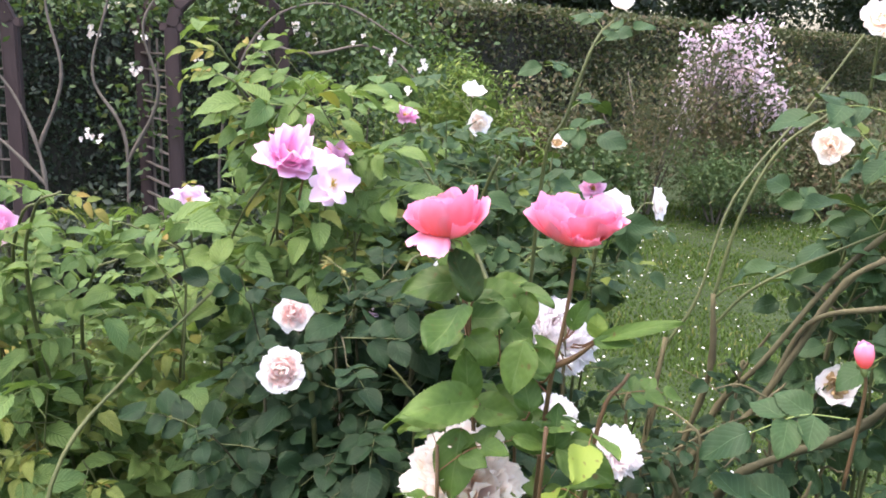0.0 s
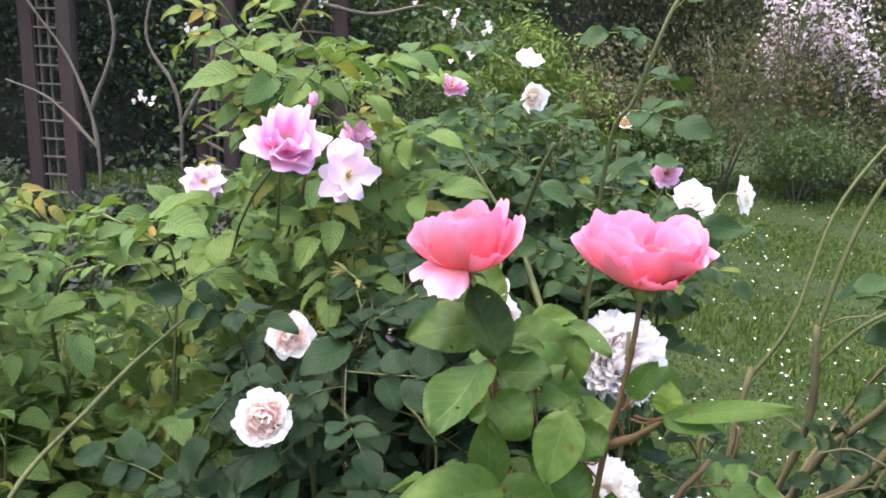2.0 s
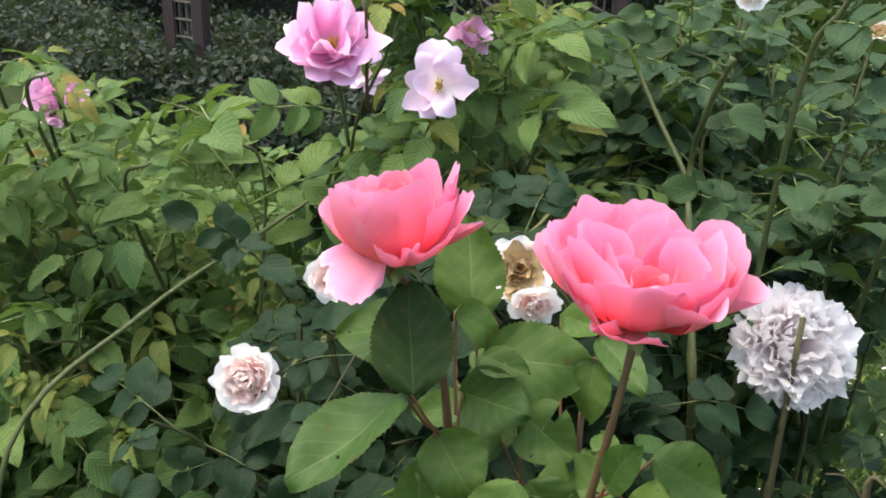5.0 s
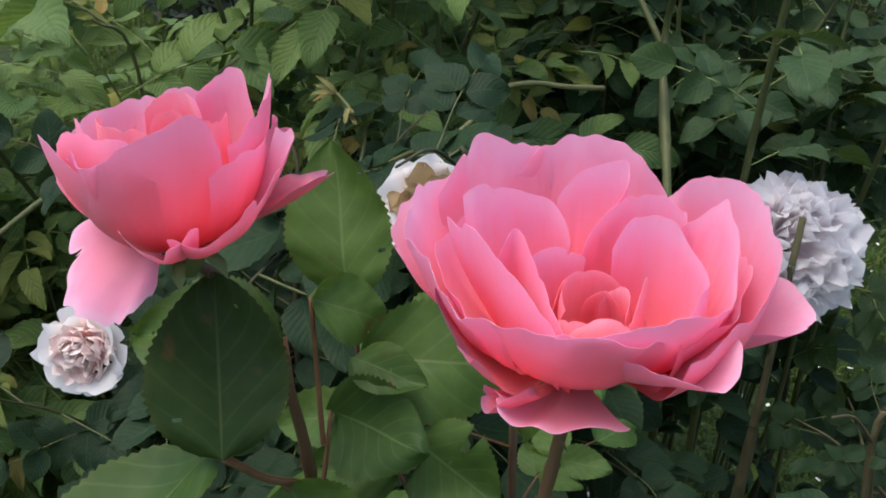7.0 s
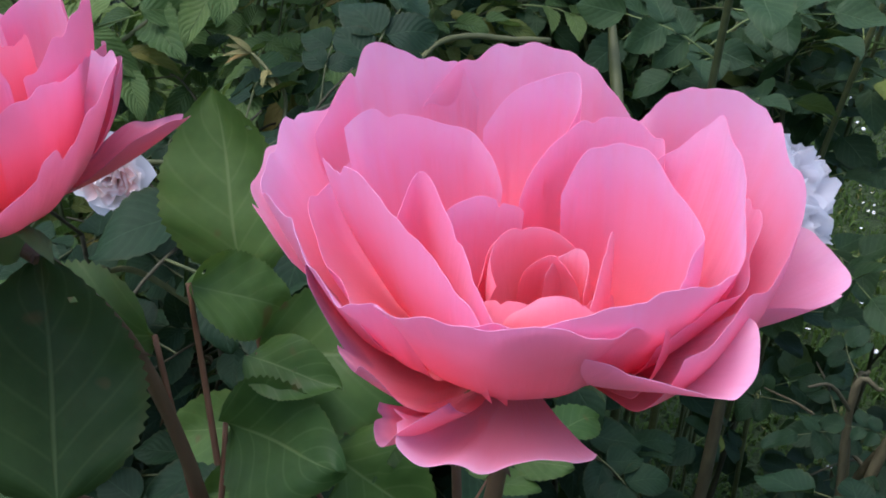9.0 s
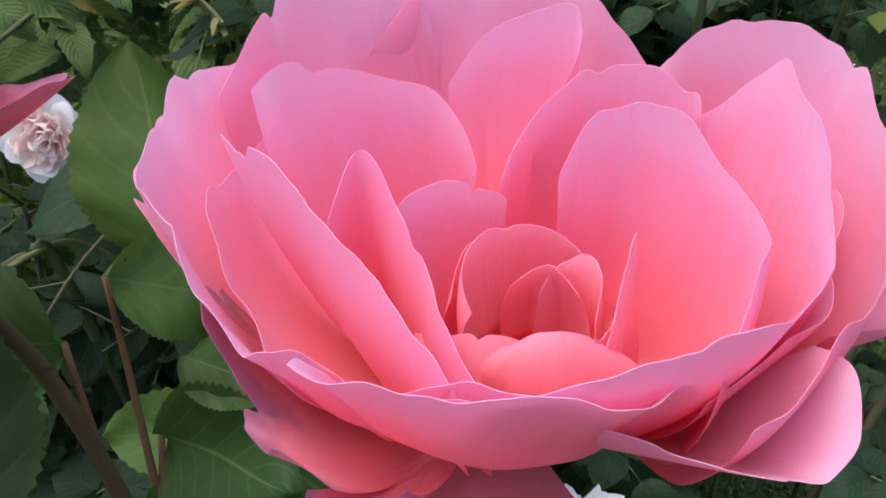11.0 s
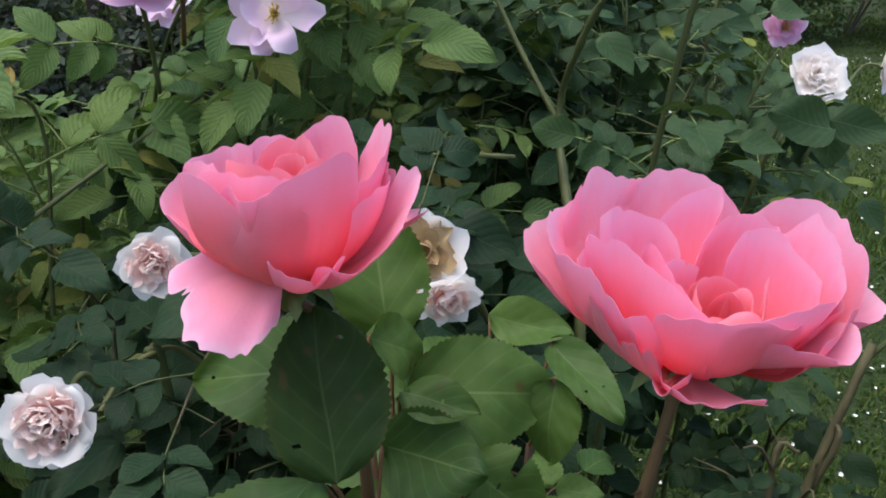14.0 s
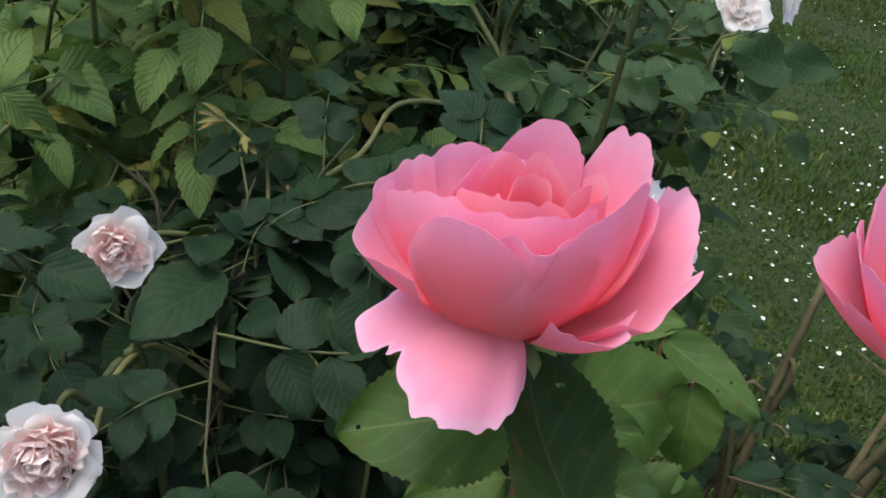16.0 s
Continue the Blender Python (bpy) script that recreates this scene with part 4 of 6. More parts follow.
for c, r, n in (((-2.3, 5.7, 1.75), (0.6, 0.35, 0.18), 900), ((-1.35, 5.8, 1.72), (0.6, 0.35, 0.22), 1700), ((-0.65, 6.0, 1.55), (0.6, 0.3, 0.3), 2200), ((-0.4, 5.6, 1.3), (0.35, 0.3, 0.2), 700), ((-3.0, 5.2, 1.75), (0.6, 0.3, 0.2), 700), ((-1.9, 5.35, 1.1), (0.4, 0.2, 0.35), 300)):
    fol.append(np.array(c) + rng.normal(0, 0.5, (n, 3)) * np.array(r) - o)
tagged(part("foliage", cloud(np.vstack(fol), 0.05, 33, 0.6), MIDGREEN, climber), kind="stuff")
for c in [(-2.2, 5.75, 1.71), (-1.95, 5.5, 1.54), (-2.0, 5.55, 1.32), (-1.36, 5.55, 1.70), (-1.21, 5.55, 1.50), (-1.04, 5.65, 1.60), (-0.44, 5.4, 1.455), (-0.25, 5.3, 1.394), (-0.32, 5.3, 1.233), (-2.12, 5.1, 0.95), (-1.6, 5.5, 1.365), (-2.28, 5.6, 1.54), (-1.72, 5.4, 1.31), (-1.25, 5.8, 1.755), (-0.94, 5.85, 1.58), (-0.68, 5.8, 1.49)]:
    gg = Geo()
    for q in range(rng.integers(3, 7)):
        m = Matrix.Translation(np.array(c) - o + rng.normal(0, 0.028, 3)) @ Euler((rng.uniform(0.6, 1.8), 0, rng.uniform(-0.8, 0.8))).to_matrix().to_4x4()
        for w in range(7):
            petal(gg, w * 51 + rng.uniform(-15, 15), 19 * (0.6 + 0.4 * (w % 2)), 9, 10, None, 16, 0, 0.15, w + q * 10, (1, 0), nu=4, nv=4, thick=0, m=m)
    part("blossom", gg, WHITE, climber, "cluster of small white blossoms")


# ---------------- rose flowers ----------------
def facing(v, spin=0.0):
    """A turn whose z axis points along v."""
    if abs(v[0]) + abs(v[1]) < 1e-6:
        return Matrix.Rotation(spin, 4, "Z")
    return Vector(v).to_track_quat("Z", "Y").to_matrix().to_4x4() @ Matrix.Rotation(spin, 4, "Z")


def flower(name, place, face, label, category, group="", spin=0.0):
    ob = thing(name, place, label, category, group)
    ob.matrix_world = Matrix.Translation(place) @ facing(face, spin)
    return ob


def stem(ob, points, r0, r1, mat, label="", name="stem"):
    """A stem in world metres under a flower."""
    inv = np.array(ob.matrix_basis.inverted())
    line = smooth_line(points, 6)
    line = line @ inv[:3, :3].T + inv[:3, 3]
    g = Geo()
    tube(g, line, r0, r1, 8, 0, 0.2, np.random.default_rng(len(points)))
    thorn = np.random.default_rng(3)
    for p in line[3:-1:3] if r0 > 0.0018 else []:
        d = thorn.normal(size=3)
        d /= np.linalg.norm(d)
        a = np.cross(d, (0.1, 0.2, 1.0))
        a /= np.linalg.norm(a)
        g.add([p + a * r0 * 0.8, p - a * r0 * 0.8, p + d * r0 * 3.2, p + np.cross(a, d) * r0 * 0.8], [[0, 1, 2], [1, 3, 2], [3, 0, 2]])
    return part(name, g, mat, ob, label)


def rosette(name, place, face, radius, outer, inner, seed, label, group, n_out=8, n_in=34, flat=0.28, foot=None, open_=1.0):
    """A full old-fashioned rose: broad guard petals round a crowded, crumpled heart."""
    rng = np.random.default_rng(seed)
    ob = flower(name, place, face, label, "rose", group, rng.uniform(0, 6))
    R = radius * 1000
    for q in range(n_out):
        g = Geo()
        ring = q % 2
        petal(g, 360 / n_out * q + rng.uniform(-12, 12), R * rng.uniform(0.9, 1.05) * (1 - 0.12 * ring), R * (flat * rng.uniform(0.4, 1.0) + 0.14 * ring), R * rng.uniform(0.54, 0.74),
              (R * 0.75, R * 0.02), R * rng.uniform(1.1, 1.5), R * 0.12 * rng.uniform(0.0, 1), 0.13, seed * 50 + q, (2, 0), 0.32, 0.014, 0.05 if rng.random() < 0.25 else 0.0, 0, 10, 8, 0.0)
        part("petal", g, outer, ob)
    for q in range(n_in):
        g = Geo()
        f = (q + 0.5) / n_in
        rr = R * (0.72 * (1 - f) + 0.06) * open_
        petal(g, 137.5 * q + rng.uniform(-20, 20), rr, R * (0.32 + 0.22 * f + rng.uniform(-0.06, 0.06)), R * rng.uniform(0.22, 0.36), (rr * 1.15 + 1, R * 0.12), R * rng.uniform(0.22, 0.5),
              rng.uniform(-0.06, 0.12) * R, 0.28, seed * 90 + q, (1, 0), 0.25, 0.015, 0, rng.uniform(-0.4, 0.4), 6, 6, 0.0)
        part("petal", g, inner, ob)
    calyx(ob, -6, SEPAL, seed, radius / 0.03 * 0.7)
    if foot is not None:
        b = np.array(place)
        back = -np.array(Vector(face).normalized()) * 0.03
        stem(ob, [b, b + back, (b + back) * 0.5 + np.array(foot) * 0.5 + (0, 0, 0.015), foot], 0.0018, 0.0022, YOUNG_CANE)
    return ob


def globe_rose(name, place, face, radius, outer, inner, seed, label, group, count, foot):
    """A ball of many thin frilled petals, tightly packed."""
    rng = np.random.default_rng(seed)
    ob = flower(name, place, face, label, "rose", group, rng.uniform(0, 6))
    R = radius * 1000
    for q in range(count):
        f = (q + 0.5) / count
        th = math.acos(max(-0.45, 1 - 1.38 * f))
        rr = R * math.sin(th) * rng.uniform(0.86, 1.08)
        top = R * (0.32 + 0.62 * math.cos(th)) * rng.uniform(0.92, 1.08)
        g = Geo()
        petal(g, 137.5 * q + rng.uniform(-25, 25), rr, top, R * rng.uniform(0.22, 0.34) * (0.7 + 0.3 * math.sin(th)), (rr * 0.8 + R * 0.1, top * 0.45), R * rng.uniform(0.7, 1.3),
              R * rng.uniform(-0.05, 0.10), 0.34, seed * 90 + q, (R * 0.1, R * 0.1), 0.14, 0.03, 0.0, rng.uniform(-0.4, 0.4), 9, 7, 0.0, slope=rng.uniform(-0.3, 0.3))
        part("petal", g, outer if f > 0.45 else inner, ob)
    calyx(ob, -6, SEPAL, seed, radius / 0.03 * 0.6)
    b = np.array(place)
    back = -np.array(Vector(face).normalized()) * 0.03
    stem(ob, [b, b + back, (b + back) * 0.5 + np.array(foot) * 0.5 + (0, 0, 0.015), foot], 0.0022, 0.0026, YOUNG_CANE)
    return ob


def loose_rose(name, place, face, radius, mat, seed, label, group, count=12, foot=None, spread=0.5, petals=None):
    """A few broad, loosely spread petals round yellow stamens."""
    rng = np.random.default_rng(seed)
    ob = flower(name, place, face, label, "rose", group, rng.uniform(0, 6))
    R = radius * 1000
    for q in range(count):
        f = q / count
        g = Geo()
        tr = R * (1 - 0.62 * f) * rng.uniform(0.85, 1.1)
        petal(g, 137.5 * q + rng.uniform(-12, 12), tr, R * (0.1 + spread * f) * rng.uniform(0.7, 1.2), R * rng.uniform(0.46, 0.60) * (1 - 0.35 * f), (tr * 0.75, R * 0.05), R * 0.9, R * rng.uniform(-0.05, 0.2),
              0.22, seed * 60 + q, (1.5, 0), 0.32, 0.03, 0.12 if rng.random() < 0.3 else 0, rng.uniform(-0.2, 0.2), 9, 8, 0.0)
        part("petal", g, mat, ob)
    g = Geo()
    for q in range(26):
        a, rr = rng.uniform(0, 6.28), rng.uniform(0.001, 0.007)
        p = np.array([rr * math.cos(a), rr * math.sin(a), 0.001])
        tube(g, [p * 0.4, p + (0, 0, 0.005), p * 1.3 + (0, 0, 0.009)], 0.0003, 0.0007, 4)
    tagged(part("stamen_tuft", g, YELLOW_BITS, ob, "yellow stamens"), kind="stuff")
    calyx(ob, -6, SEPAL, seed, 0.8)
    if foot is not None:
        b = np.array(place)
        back = -np.array(Vector(face).normalized()) * 0.03
        stem(ob, [b, b + back, (b + back) * 0.5 + np.array(foot) * 0.5 + (0, 0, 0.01), foot], 0.0015, 0.002, YOUNG_CANE)
    return ob


def bud(name, place, face, length, mat, seed, label, group, foot):
    rng = np.random.default_rng(seed)
    ob = flower(name, place, face, label, "rose bud", group)
    L = length * 1000
    for q in range(5):
        g = Geo()
        petal(g, 75 * q, L * 0.16, L * rng.uniform(0.9, 1.0), L * 0.3, (L * 0.5, L * 0.35), L * 0.3, L * 0.06, 0.08, q + seed, (1, 0), 0.35, 0.01, nu=8, nv=8, thick=0.2)
        part("petal", g, mat, ob)
    calyx(ob, 8, SEPAL, seed, 0.75)
    b = np.array(place)
    stem(ob, [b, b + np.array(Vector(face).normalized()) * -0.03, foot], 0.0014, 0.002, RED_CANE)
    return ob


# ---------------- the two large pink roses ----------------
def big_rose(place, petals, stem_points, label, seed):
    ob = flower("pink_rose", place, (0, 0, 1), label, "rose", "large salmon pink roses")
    for i, p in enumerate(petals):
        kw = dict(p)
        worn, outer, heart = kw.pop("worn", False), kw.pop("outer", False), "nu" in kw
        g = Geo()
        cup(g, kw.pop("az"), kw.pop("r"), kw.pop("h"), seed=seed + i, **kw)
        part("petal", g, PINK_WORN if worn else PINK_OUTER if outer else PINK_HEART if heart else PINK, ob, "petal with a withered ragged rim" if worn else "")
    calyx(ob, -8, SEPAL, seed, 1.15)
    stem(ob, stem_points, 0.0019, 0.003, RED_CANE, "reddish-brown thorny stem")
    return ob


# the open rose: spreading guard petals, the bowl, the inner petals and the heart
OPEN_GUARD = [
    dict(az=(-104, -93, -87, -80, -71, -64, -54), r=(42, 49, 48, 47, 44, 41, 38), h=(18, 17.4, 18.5, 16, 16, 14.5, 10.5), belly=(30, 2), rag=0.8, wave=1.3, outer=True, base=(4, 1), narrow=0.85),
    dict(az=(-108, -102, -98, -92), r=(42, 46, 44, 40), h=(20, 16.5, 18.5, 22), belly=(28, 3), rag=0.5, worn=True, base=(4, 1)),
    dict(az=(203, 214, 225, 235, 244, 250, 256), r=(40, 40, 41, 42.5, 43, 42, 40), h=(25, 28.5, 28, 28, 27.5, 24, 20), belly=(33, 3), rag=0.8, wave=1.2, worn=True, curl=2),
    dict(az=(-60, -52, -45, -38, -34, -30, -25, -18), r=(38, 42, 46, 49, 50.5, 50, 46, 40), h=(30, 30, 29.5, 27, 26, 29, 31.5, 31), belly=(30, 14), wave=0.9, outer=True),
    dict(az=(26, 17, 11, 4, -8), r=(45, 54, 58, 54, 43), h=(32, 29.5, 27, 25, 27), belly=(36, 10), outer=True, wave=0.8),
    dict(az=(200, 188, 177, 170, 160), r=(44, 54, 57.5, 55, 46), h=(27, 30, 33, 37, 40), belly=(38, 8), outer=True, rag=0.5),
]
OPEN_BOWL = [
    dict(az=(158, 172, 186, 203, 215, 226, 235, 241, 246, 252), r=(45, 48, 48, 46.5, 44, 42, 39, 37, 34, 32), h=(46, 46, 41.5, 39.5, 39.5, 37, 34.4, 31, 28, 25), belly=(41, 9), curl=5, wave=0.9, rag=0.5),
    dict(az=(174, 161, 154, 145, 129, 120), r=(45, 45, 42, 41, 41, 40), h=(42, 48.4, 54, 53, 48, 40), belly=(43, 11), curl=2, wave=1.0, rag=0.5),
    dict(az=(142, 129, 118, 108, 95, 88, 73, 65), r=(39, 41, 41, 40, 40, 39, 36, 35), h=(38, 46.5, 50, 52, 51, 48.7, 42, 36), belly=(44, 11), curl=2, rag=0.35),
    dict(az=(70, 60, 45, 35, 26, 20, 3, -6, -18, -30, -42), r=(35, 34, 36.5, 40, 42.5, 43.5, 46, 46, 45.5, 44, 42), h=(39, 46, 51, 53, 51, 50, 42.6, 40, 37, 36, 33), belly=(45, 8), curl=3, wave=0.9),
    dict(az=(-114, -107, -98, -87, -78, -67, -55, -44), r=(35, 40, 40.5, 41, 41, 40, 39, 36), h=(33, 38, 38, 37.2, 37.2, 38, 38, 35), belly=(35, 9), curl=7, wave=0.6, rag=0.2),
    dict(az=(-88, -78, -66, -54, -42, -28, -14, -2), r=(35, 38, 39, 40, 40, 40, 39.5, 38), h=(33, 37, 39.5, 41.5, 42, 40, 36.5, 32), belly=(34, 10), curl=2, wave=0.7, rag=0.2),
    dict(az=(-120, -160, -200), r=(36, 38, 37), h=(26, 34, 38), belly=(33, 12)),
    dict(az=(-40, 0, 40), r=(38, 40, 38), h=(30, 36, 40), belly=(34, 12)),
]
OPEN_INNER = [
    dict(az=(176, 182, 192, 207, 226, 244, 262), r=(43, 40, 32, 26, 22, 22, 25), h=(40, 45.7, 45.2, 41, 38, 36, 33), belly=(27, 9), wave=0.6, rag=0.4, axis=(6, -9)),
    dict(az=(176, 172, 150, 138, 133, 128), r=(38, 34, 30, 27, 24, 18), h=(50, 50.5, 46.5, 44, 41, 34), belly=(31, 10), wave=0.8, axis=(5, -7)),
    dict(az=(186, 175, 178, 192, 215, 245, 268), r=(27, 25, 21, 16.5, 14, 16, 19), h=(36, 41.8, 41, 36.5, 34, 31.5, 28), belly=(22, 8), wave=0.5, axis=(6, -9)),
    dict(az=(182, 153, 122), r=(18, 14, 12), h=(36.5, 35.2, 34.5), belly=(17, 9), wave=0.5, axis=(5, -7)),
    dict(az=(126, 117, 108, 96, 92, 93, 104), r=(34, 33, 33, 33, 31, 27, 19), h=(41, 47, 50, 52.4, 50, 44.5, 36), belly=(32, 10), wave=0.8, axis=(5, -7)),
    dict(az=(124, 97, 84, 70, 60, 53, 46), r=(12, 20, 24, 26, 27, 27, 25), h=(36, 43.5, 47.1, 47.3, 46.1, 45.7, 41), belly=(28, 10), wave=0.6, axis=(5, -7)),
    dict(az=(90, 76, 62, 46, 34, 22, 2, -14, -34), r=(9, 11.5, 15.2, 17.5, 20, 22.6, 25.8, 25.5, 26.5), h=(40, 46, 48.4, 48, 46, 43.2, 41.4, 40.5, 38), belly=(25, 10), wave=0.5, rag=0.2, axis=(6, -9)),
    dict(az=(54, 46, 38, 27, 17, 4, -8), r=(25, 28, 31, 32, 32.5, 33, 33), h=(42, 47.5, 51, 50, 49.5, 46.5, 42), belly=(33, 12), curl=2, wave=1.2, axis=(5, -7)),
    dict(az=(-96, -76, -56, -30), r=(33, 35, 36, 35), h=(31, 34, 35, 33), belly=(29, 12), wave=0.7),
]
OPEN_HEART = [
    dict(az=(205, 155, 105, 60), r=(9, 8.5, 8, 9), h=(30, 34.5, 35.5, 32), belly=(12, 22), nu=40, wave=1.4, curl=-2, axis=(8, -14)),
    dict(az=(-160, -110, -60, 0), r=(7, 4.5, 4.5, 7), h=(27, 33, 33, 27), belly=(12, 25), nu=40, wave=0.9, curl=-2, axis=(11, -17)),
    dict(az=(-46, -24, 0, 20), r=(13, 11, 9.5, 9), h=(31, 35, 38.5, 35), belly=(14, 17), nu=36, wave=1.4, axis=(7, -11)),
    dict(az=(-170, 160, 120), r=(11, 10, 11), h=(28, 32.5, 32), belly=(14, 16), nu=32, wave=1.8, axis=(7, -12)),
    dict(az=(-150, -115, -78), r=(15, 13, 11), h=(25, 28, 26), belly=(18, 12), nu=32, wave=1.8, curl=-2, axis=(6, -9)),
    dict(az=(150, 80, 20), r=(4, 3.5, 4), h=(30, 33.5, 31), belly=(9, 22), nu=32, wave=1.6, axis=(7, -13)),
    dict(az=(-20, 60, 130), r=(5, 5.5, 5), h=(29, 34, 30), belly=(9, 20), nu=32, wave=1.6, curl=2, axis=(9, -13)),
    dict(az=(-90, -40, 0), r=(13, 13, 14), h=(25, 29, 28), belly=(17, 12), nu=32, wave=1.8, axis=(6, -9)),
]
big_rose((0.161, 0.891, 1.268), OPEN_GUARD + OPEN_BOWL + OPEN_INNER + OPEN_HEART, [(0.161, 0.891, 1.262), (0.157, 0.885, 1.22), (0.150, 0.885, 1.17), (0.140, 0.893, 1.10), (0.13, 0.92, 0.9), (0.12, 0.96, 0.5), (0.11, 0.97, 0.0)],
         "wide-open salmon pink rose with ragged lower petals on a reddish stem", 300)

# the half-open rose
HALF_GUARD = [
    dict(az=(-188, -178, -170, -160, -147, -136, -124, -110, -97, -86, -77), r=(32, 40, 43.5, 42, 39, 38, 39, 39, 35, 30, 22), h=(6, 0, -4.5, -7, -6, -8.5, -11, -13, -13, -9, -2), belly=(23, 9), base=(4, 4), wave=1.2, rag=0.45, outer=True),
    dict(az=(8, 6, -2, -10, -18, -26, -33, -43, -56), r=(36, 43, 44.5, 45.5, 47.5, 46, 46, 46, 40), h=(47, 44.5, 43, 40, 37, 32, 26.5, 24, 26), belly=(32, 7), rag=0.7, wave=1.8, curl=2, outer=True),
    dict(az=(-80, -61, -42), r=(35, 41, 42), h=(25, 21, 27), belly=(27, 5), rag=0.7, wave=1.6, outer=True),
    dict(az=(163, 180, 188, 214), r=(40, 46, 44, 34), h=(37, 28, 23, 22), belly=(34, 6), wave=1.3, outer=True),
    dict(az=(18, 35, 50), r=(36, 49, 38), h=(24, 20, 22), belly=(30, 8), rag=0.6, wave=1.5, worn=True, corner=0.35),
    dict(az=(54, 40, 26), r=(32, 38, 35), h=(33, 38, 35), belly=(34, 12), rag=0.6, outer=True),
]
HALF_CUP = [
    dict(az=(-164, -156, -147, -138, -127, -115, -104, -92), r=(30, 33, 35, 36, 36, 36, 36, 35), h=(20, 27, 36, 43, 47, 47, 45, 40), belly=(33, 9), wave=0.6, rag=0.15),
    dict(az=(-106, -92, -80, -68, -50, -32, -20), r=(33, 35, 34, 32.5, 31, 30, 29), h=(38, 41, 46, 51, 55, 56, 46), belly=(33, 9), wave=0.6, rag=0.15),
    dict(az=(-122, -103, -90, -78, -58), r=(30, 32, 37, 33, 30), h=(38, 46, 43, 46, 42), belly=(30, 11), curl=3),
    dict(az=(-32, 10, 52), r=(33, 34, 33), h=(40, 43, 40), belly=(32, 12)),
    dict(az=(176, 154, 132), r=(43, 43, 38), h=(31, 36, 36), belly=(40, 9), curl=2, wave=1.3),
    dict(az=(142, 118, 104), r=(40, 37, 34), h=(32, 41, 38), belly=(40, 10)),
    dict(az=(108, 81, 54), r=(28, 30, 28), h=(42, 52, 46), belly=(36, 12), outer=True, curl=2),
    dict(az=(56, 44, 32, 16, 0, -10), r=(29, 34, 34, 33, 31, 27), h=(43, 54, 57, 54, 49, 42), belly=(29, 10), outer=True, rag=0.5),
]
HALF_INNER = [
    dict(az=(178, 194, 226), r=(38, 30, 22), h=(37, 43, 44), belly=(34, 9)),
    dict(az=(211, 236, 267, 318), r=(33, 27, 24, 21), h=(40, 46, 47, 49), belly=(33, 8), wave=0.8),
    dict(az=(147, 120, 84), r=(24, 22, 16), h=(35, 43, 43), belly=(26, 10)),
    dict(az=(112, 70, 18), r=(8, 9, 11), h=(47, 51, 42), belly=(16, 10), nu=24),
    dict(az=(34, -8, -52), r=(18, 20, 18), h=(45, 48, 45), belly=(25, 10), curl=2, nu=28),
    dict(az=(190, 250, 315), r=(11, 11, 10), h=(41, 44, 42), belly=(19, 10), nu=28),
    dict(az=(196, 232, 272, 300), r=(21, 19, 18, 19), h=(44, 48, 48, 46), belly=(25, 10), curl=2, nu=36),
    dict(az=(-62, -24, 16), r=(15, 14, 15), h=(45, 49, 46), belly=(20, 12), nu=36),
    dict(az=(156, 124, 96), r=(15, 14, 13), h=(43, 48, 46), belly=(20, 12), nu=36),
    dict(az=(-10, 90, 190), r=(5, 5, 5), h=(43, 46, 43), belly=(12, 10), nu=24, wave=0.5),
]
big_rose((0.024, 0.897, 1.270), HALF_GUARD + HALF_CUP + HALF_INNER, [(0.024, 0.897, 1.264), (0.034, 0.904, 1.25), (0.043, 0.913, 1.22), (0.050, 0.917, 1.17), (0.054, 0.917, 1.12), (0.065, 0.93, 0.95), (0.085, 0.96, 0.5), (0.09, 0.97, 0.0)],
         "half-open salmon pink rose with drooping torn outer petals", 400)

# ---------------- the pink roses' bush ----------------
bush = Bush((0.1, 0.96, 0), "rose bush with broad mid-green toothed leaves and reddish stems", 11)


def big_leaf(base, tip, width, up, foot, seed, label="", fold=0.22, droop=0.1, mat=TEA_LEAF):
    """A single large leaflet with its reddish stalk."""
    rng = np.random.default_rng(seed)
    g = Geo()
    o = bush.place
    leaflet(g, np.array(base) - o, np.array(tip) - o, width, up, fold, droop, 0.012, 0.028, 14, 44, rng, 0, 0.6, 1.0 if mat is TEA_LEAF and rng.random() < 0.25 else 0.0, int(rng.integers(0, 3)))
    ob = part("leaf", g, [mat, RED_PETIOLE], bush.ob, label)
    s = Geo()
    tube(s, smooth_line([np.array(foot) - o, (np.array(foot) + np.array(base)) / 2 - o + (0, 0, -0.004), np.array(base) - o], 4), 0.0012, 0.0009, 6)
    part("stalk", s, RED_PETIOLE, ob)


big_leaf((0.042, 0.975, 1.203), (0.021, 0.994, 1.266), 0.046, (0.15, -1, 0.35), (0.05, 0.965, 1.14), 1)
big_leaf((0.055, 0.955, 1.190), (0.122, 0.985, 1.184), 0.052, (-0.05, -0.85, 0.6), (0.05, 0.965, 1.14), 2)
big_leaf((0.054, 0.950, 1.192), (0.090, 0.944, 1.196), 0.022, (0.1, -0.5, 0.9), (0.05, 0.965, 1.15), 16)
# upright leaf below the half-open rose; its shade is painted by the darker material
big_leaf((0.052, 0.866, 1.210), (0.035, 0.896, 1.262), 0.047, (0.55, -0.8, -0.35), (0.052, 0.912, 1.155), 3, "broad leaf standing upright, shade painted into its dark green", mat=SHADE_TONED_LEAF)
big_leaf((0.040, 0.925, 1.216), (-0.024, 0.908, 1.211), 0.046, (0.1, -0.7, 0.7), (0.05, 0.915, 1.16), 4)
big_leaf((0.050, 0.938, 1.172), (0.097, 0.925, 1.178), 0.042, (0, -0.8, 0.6), (0.055, 0.915, 1.14), 5)
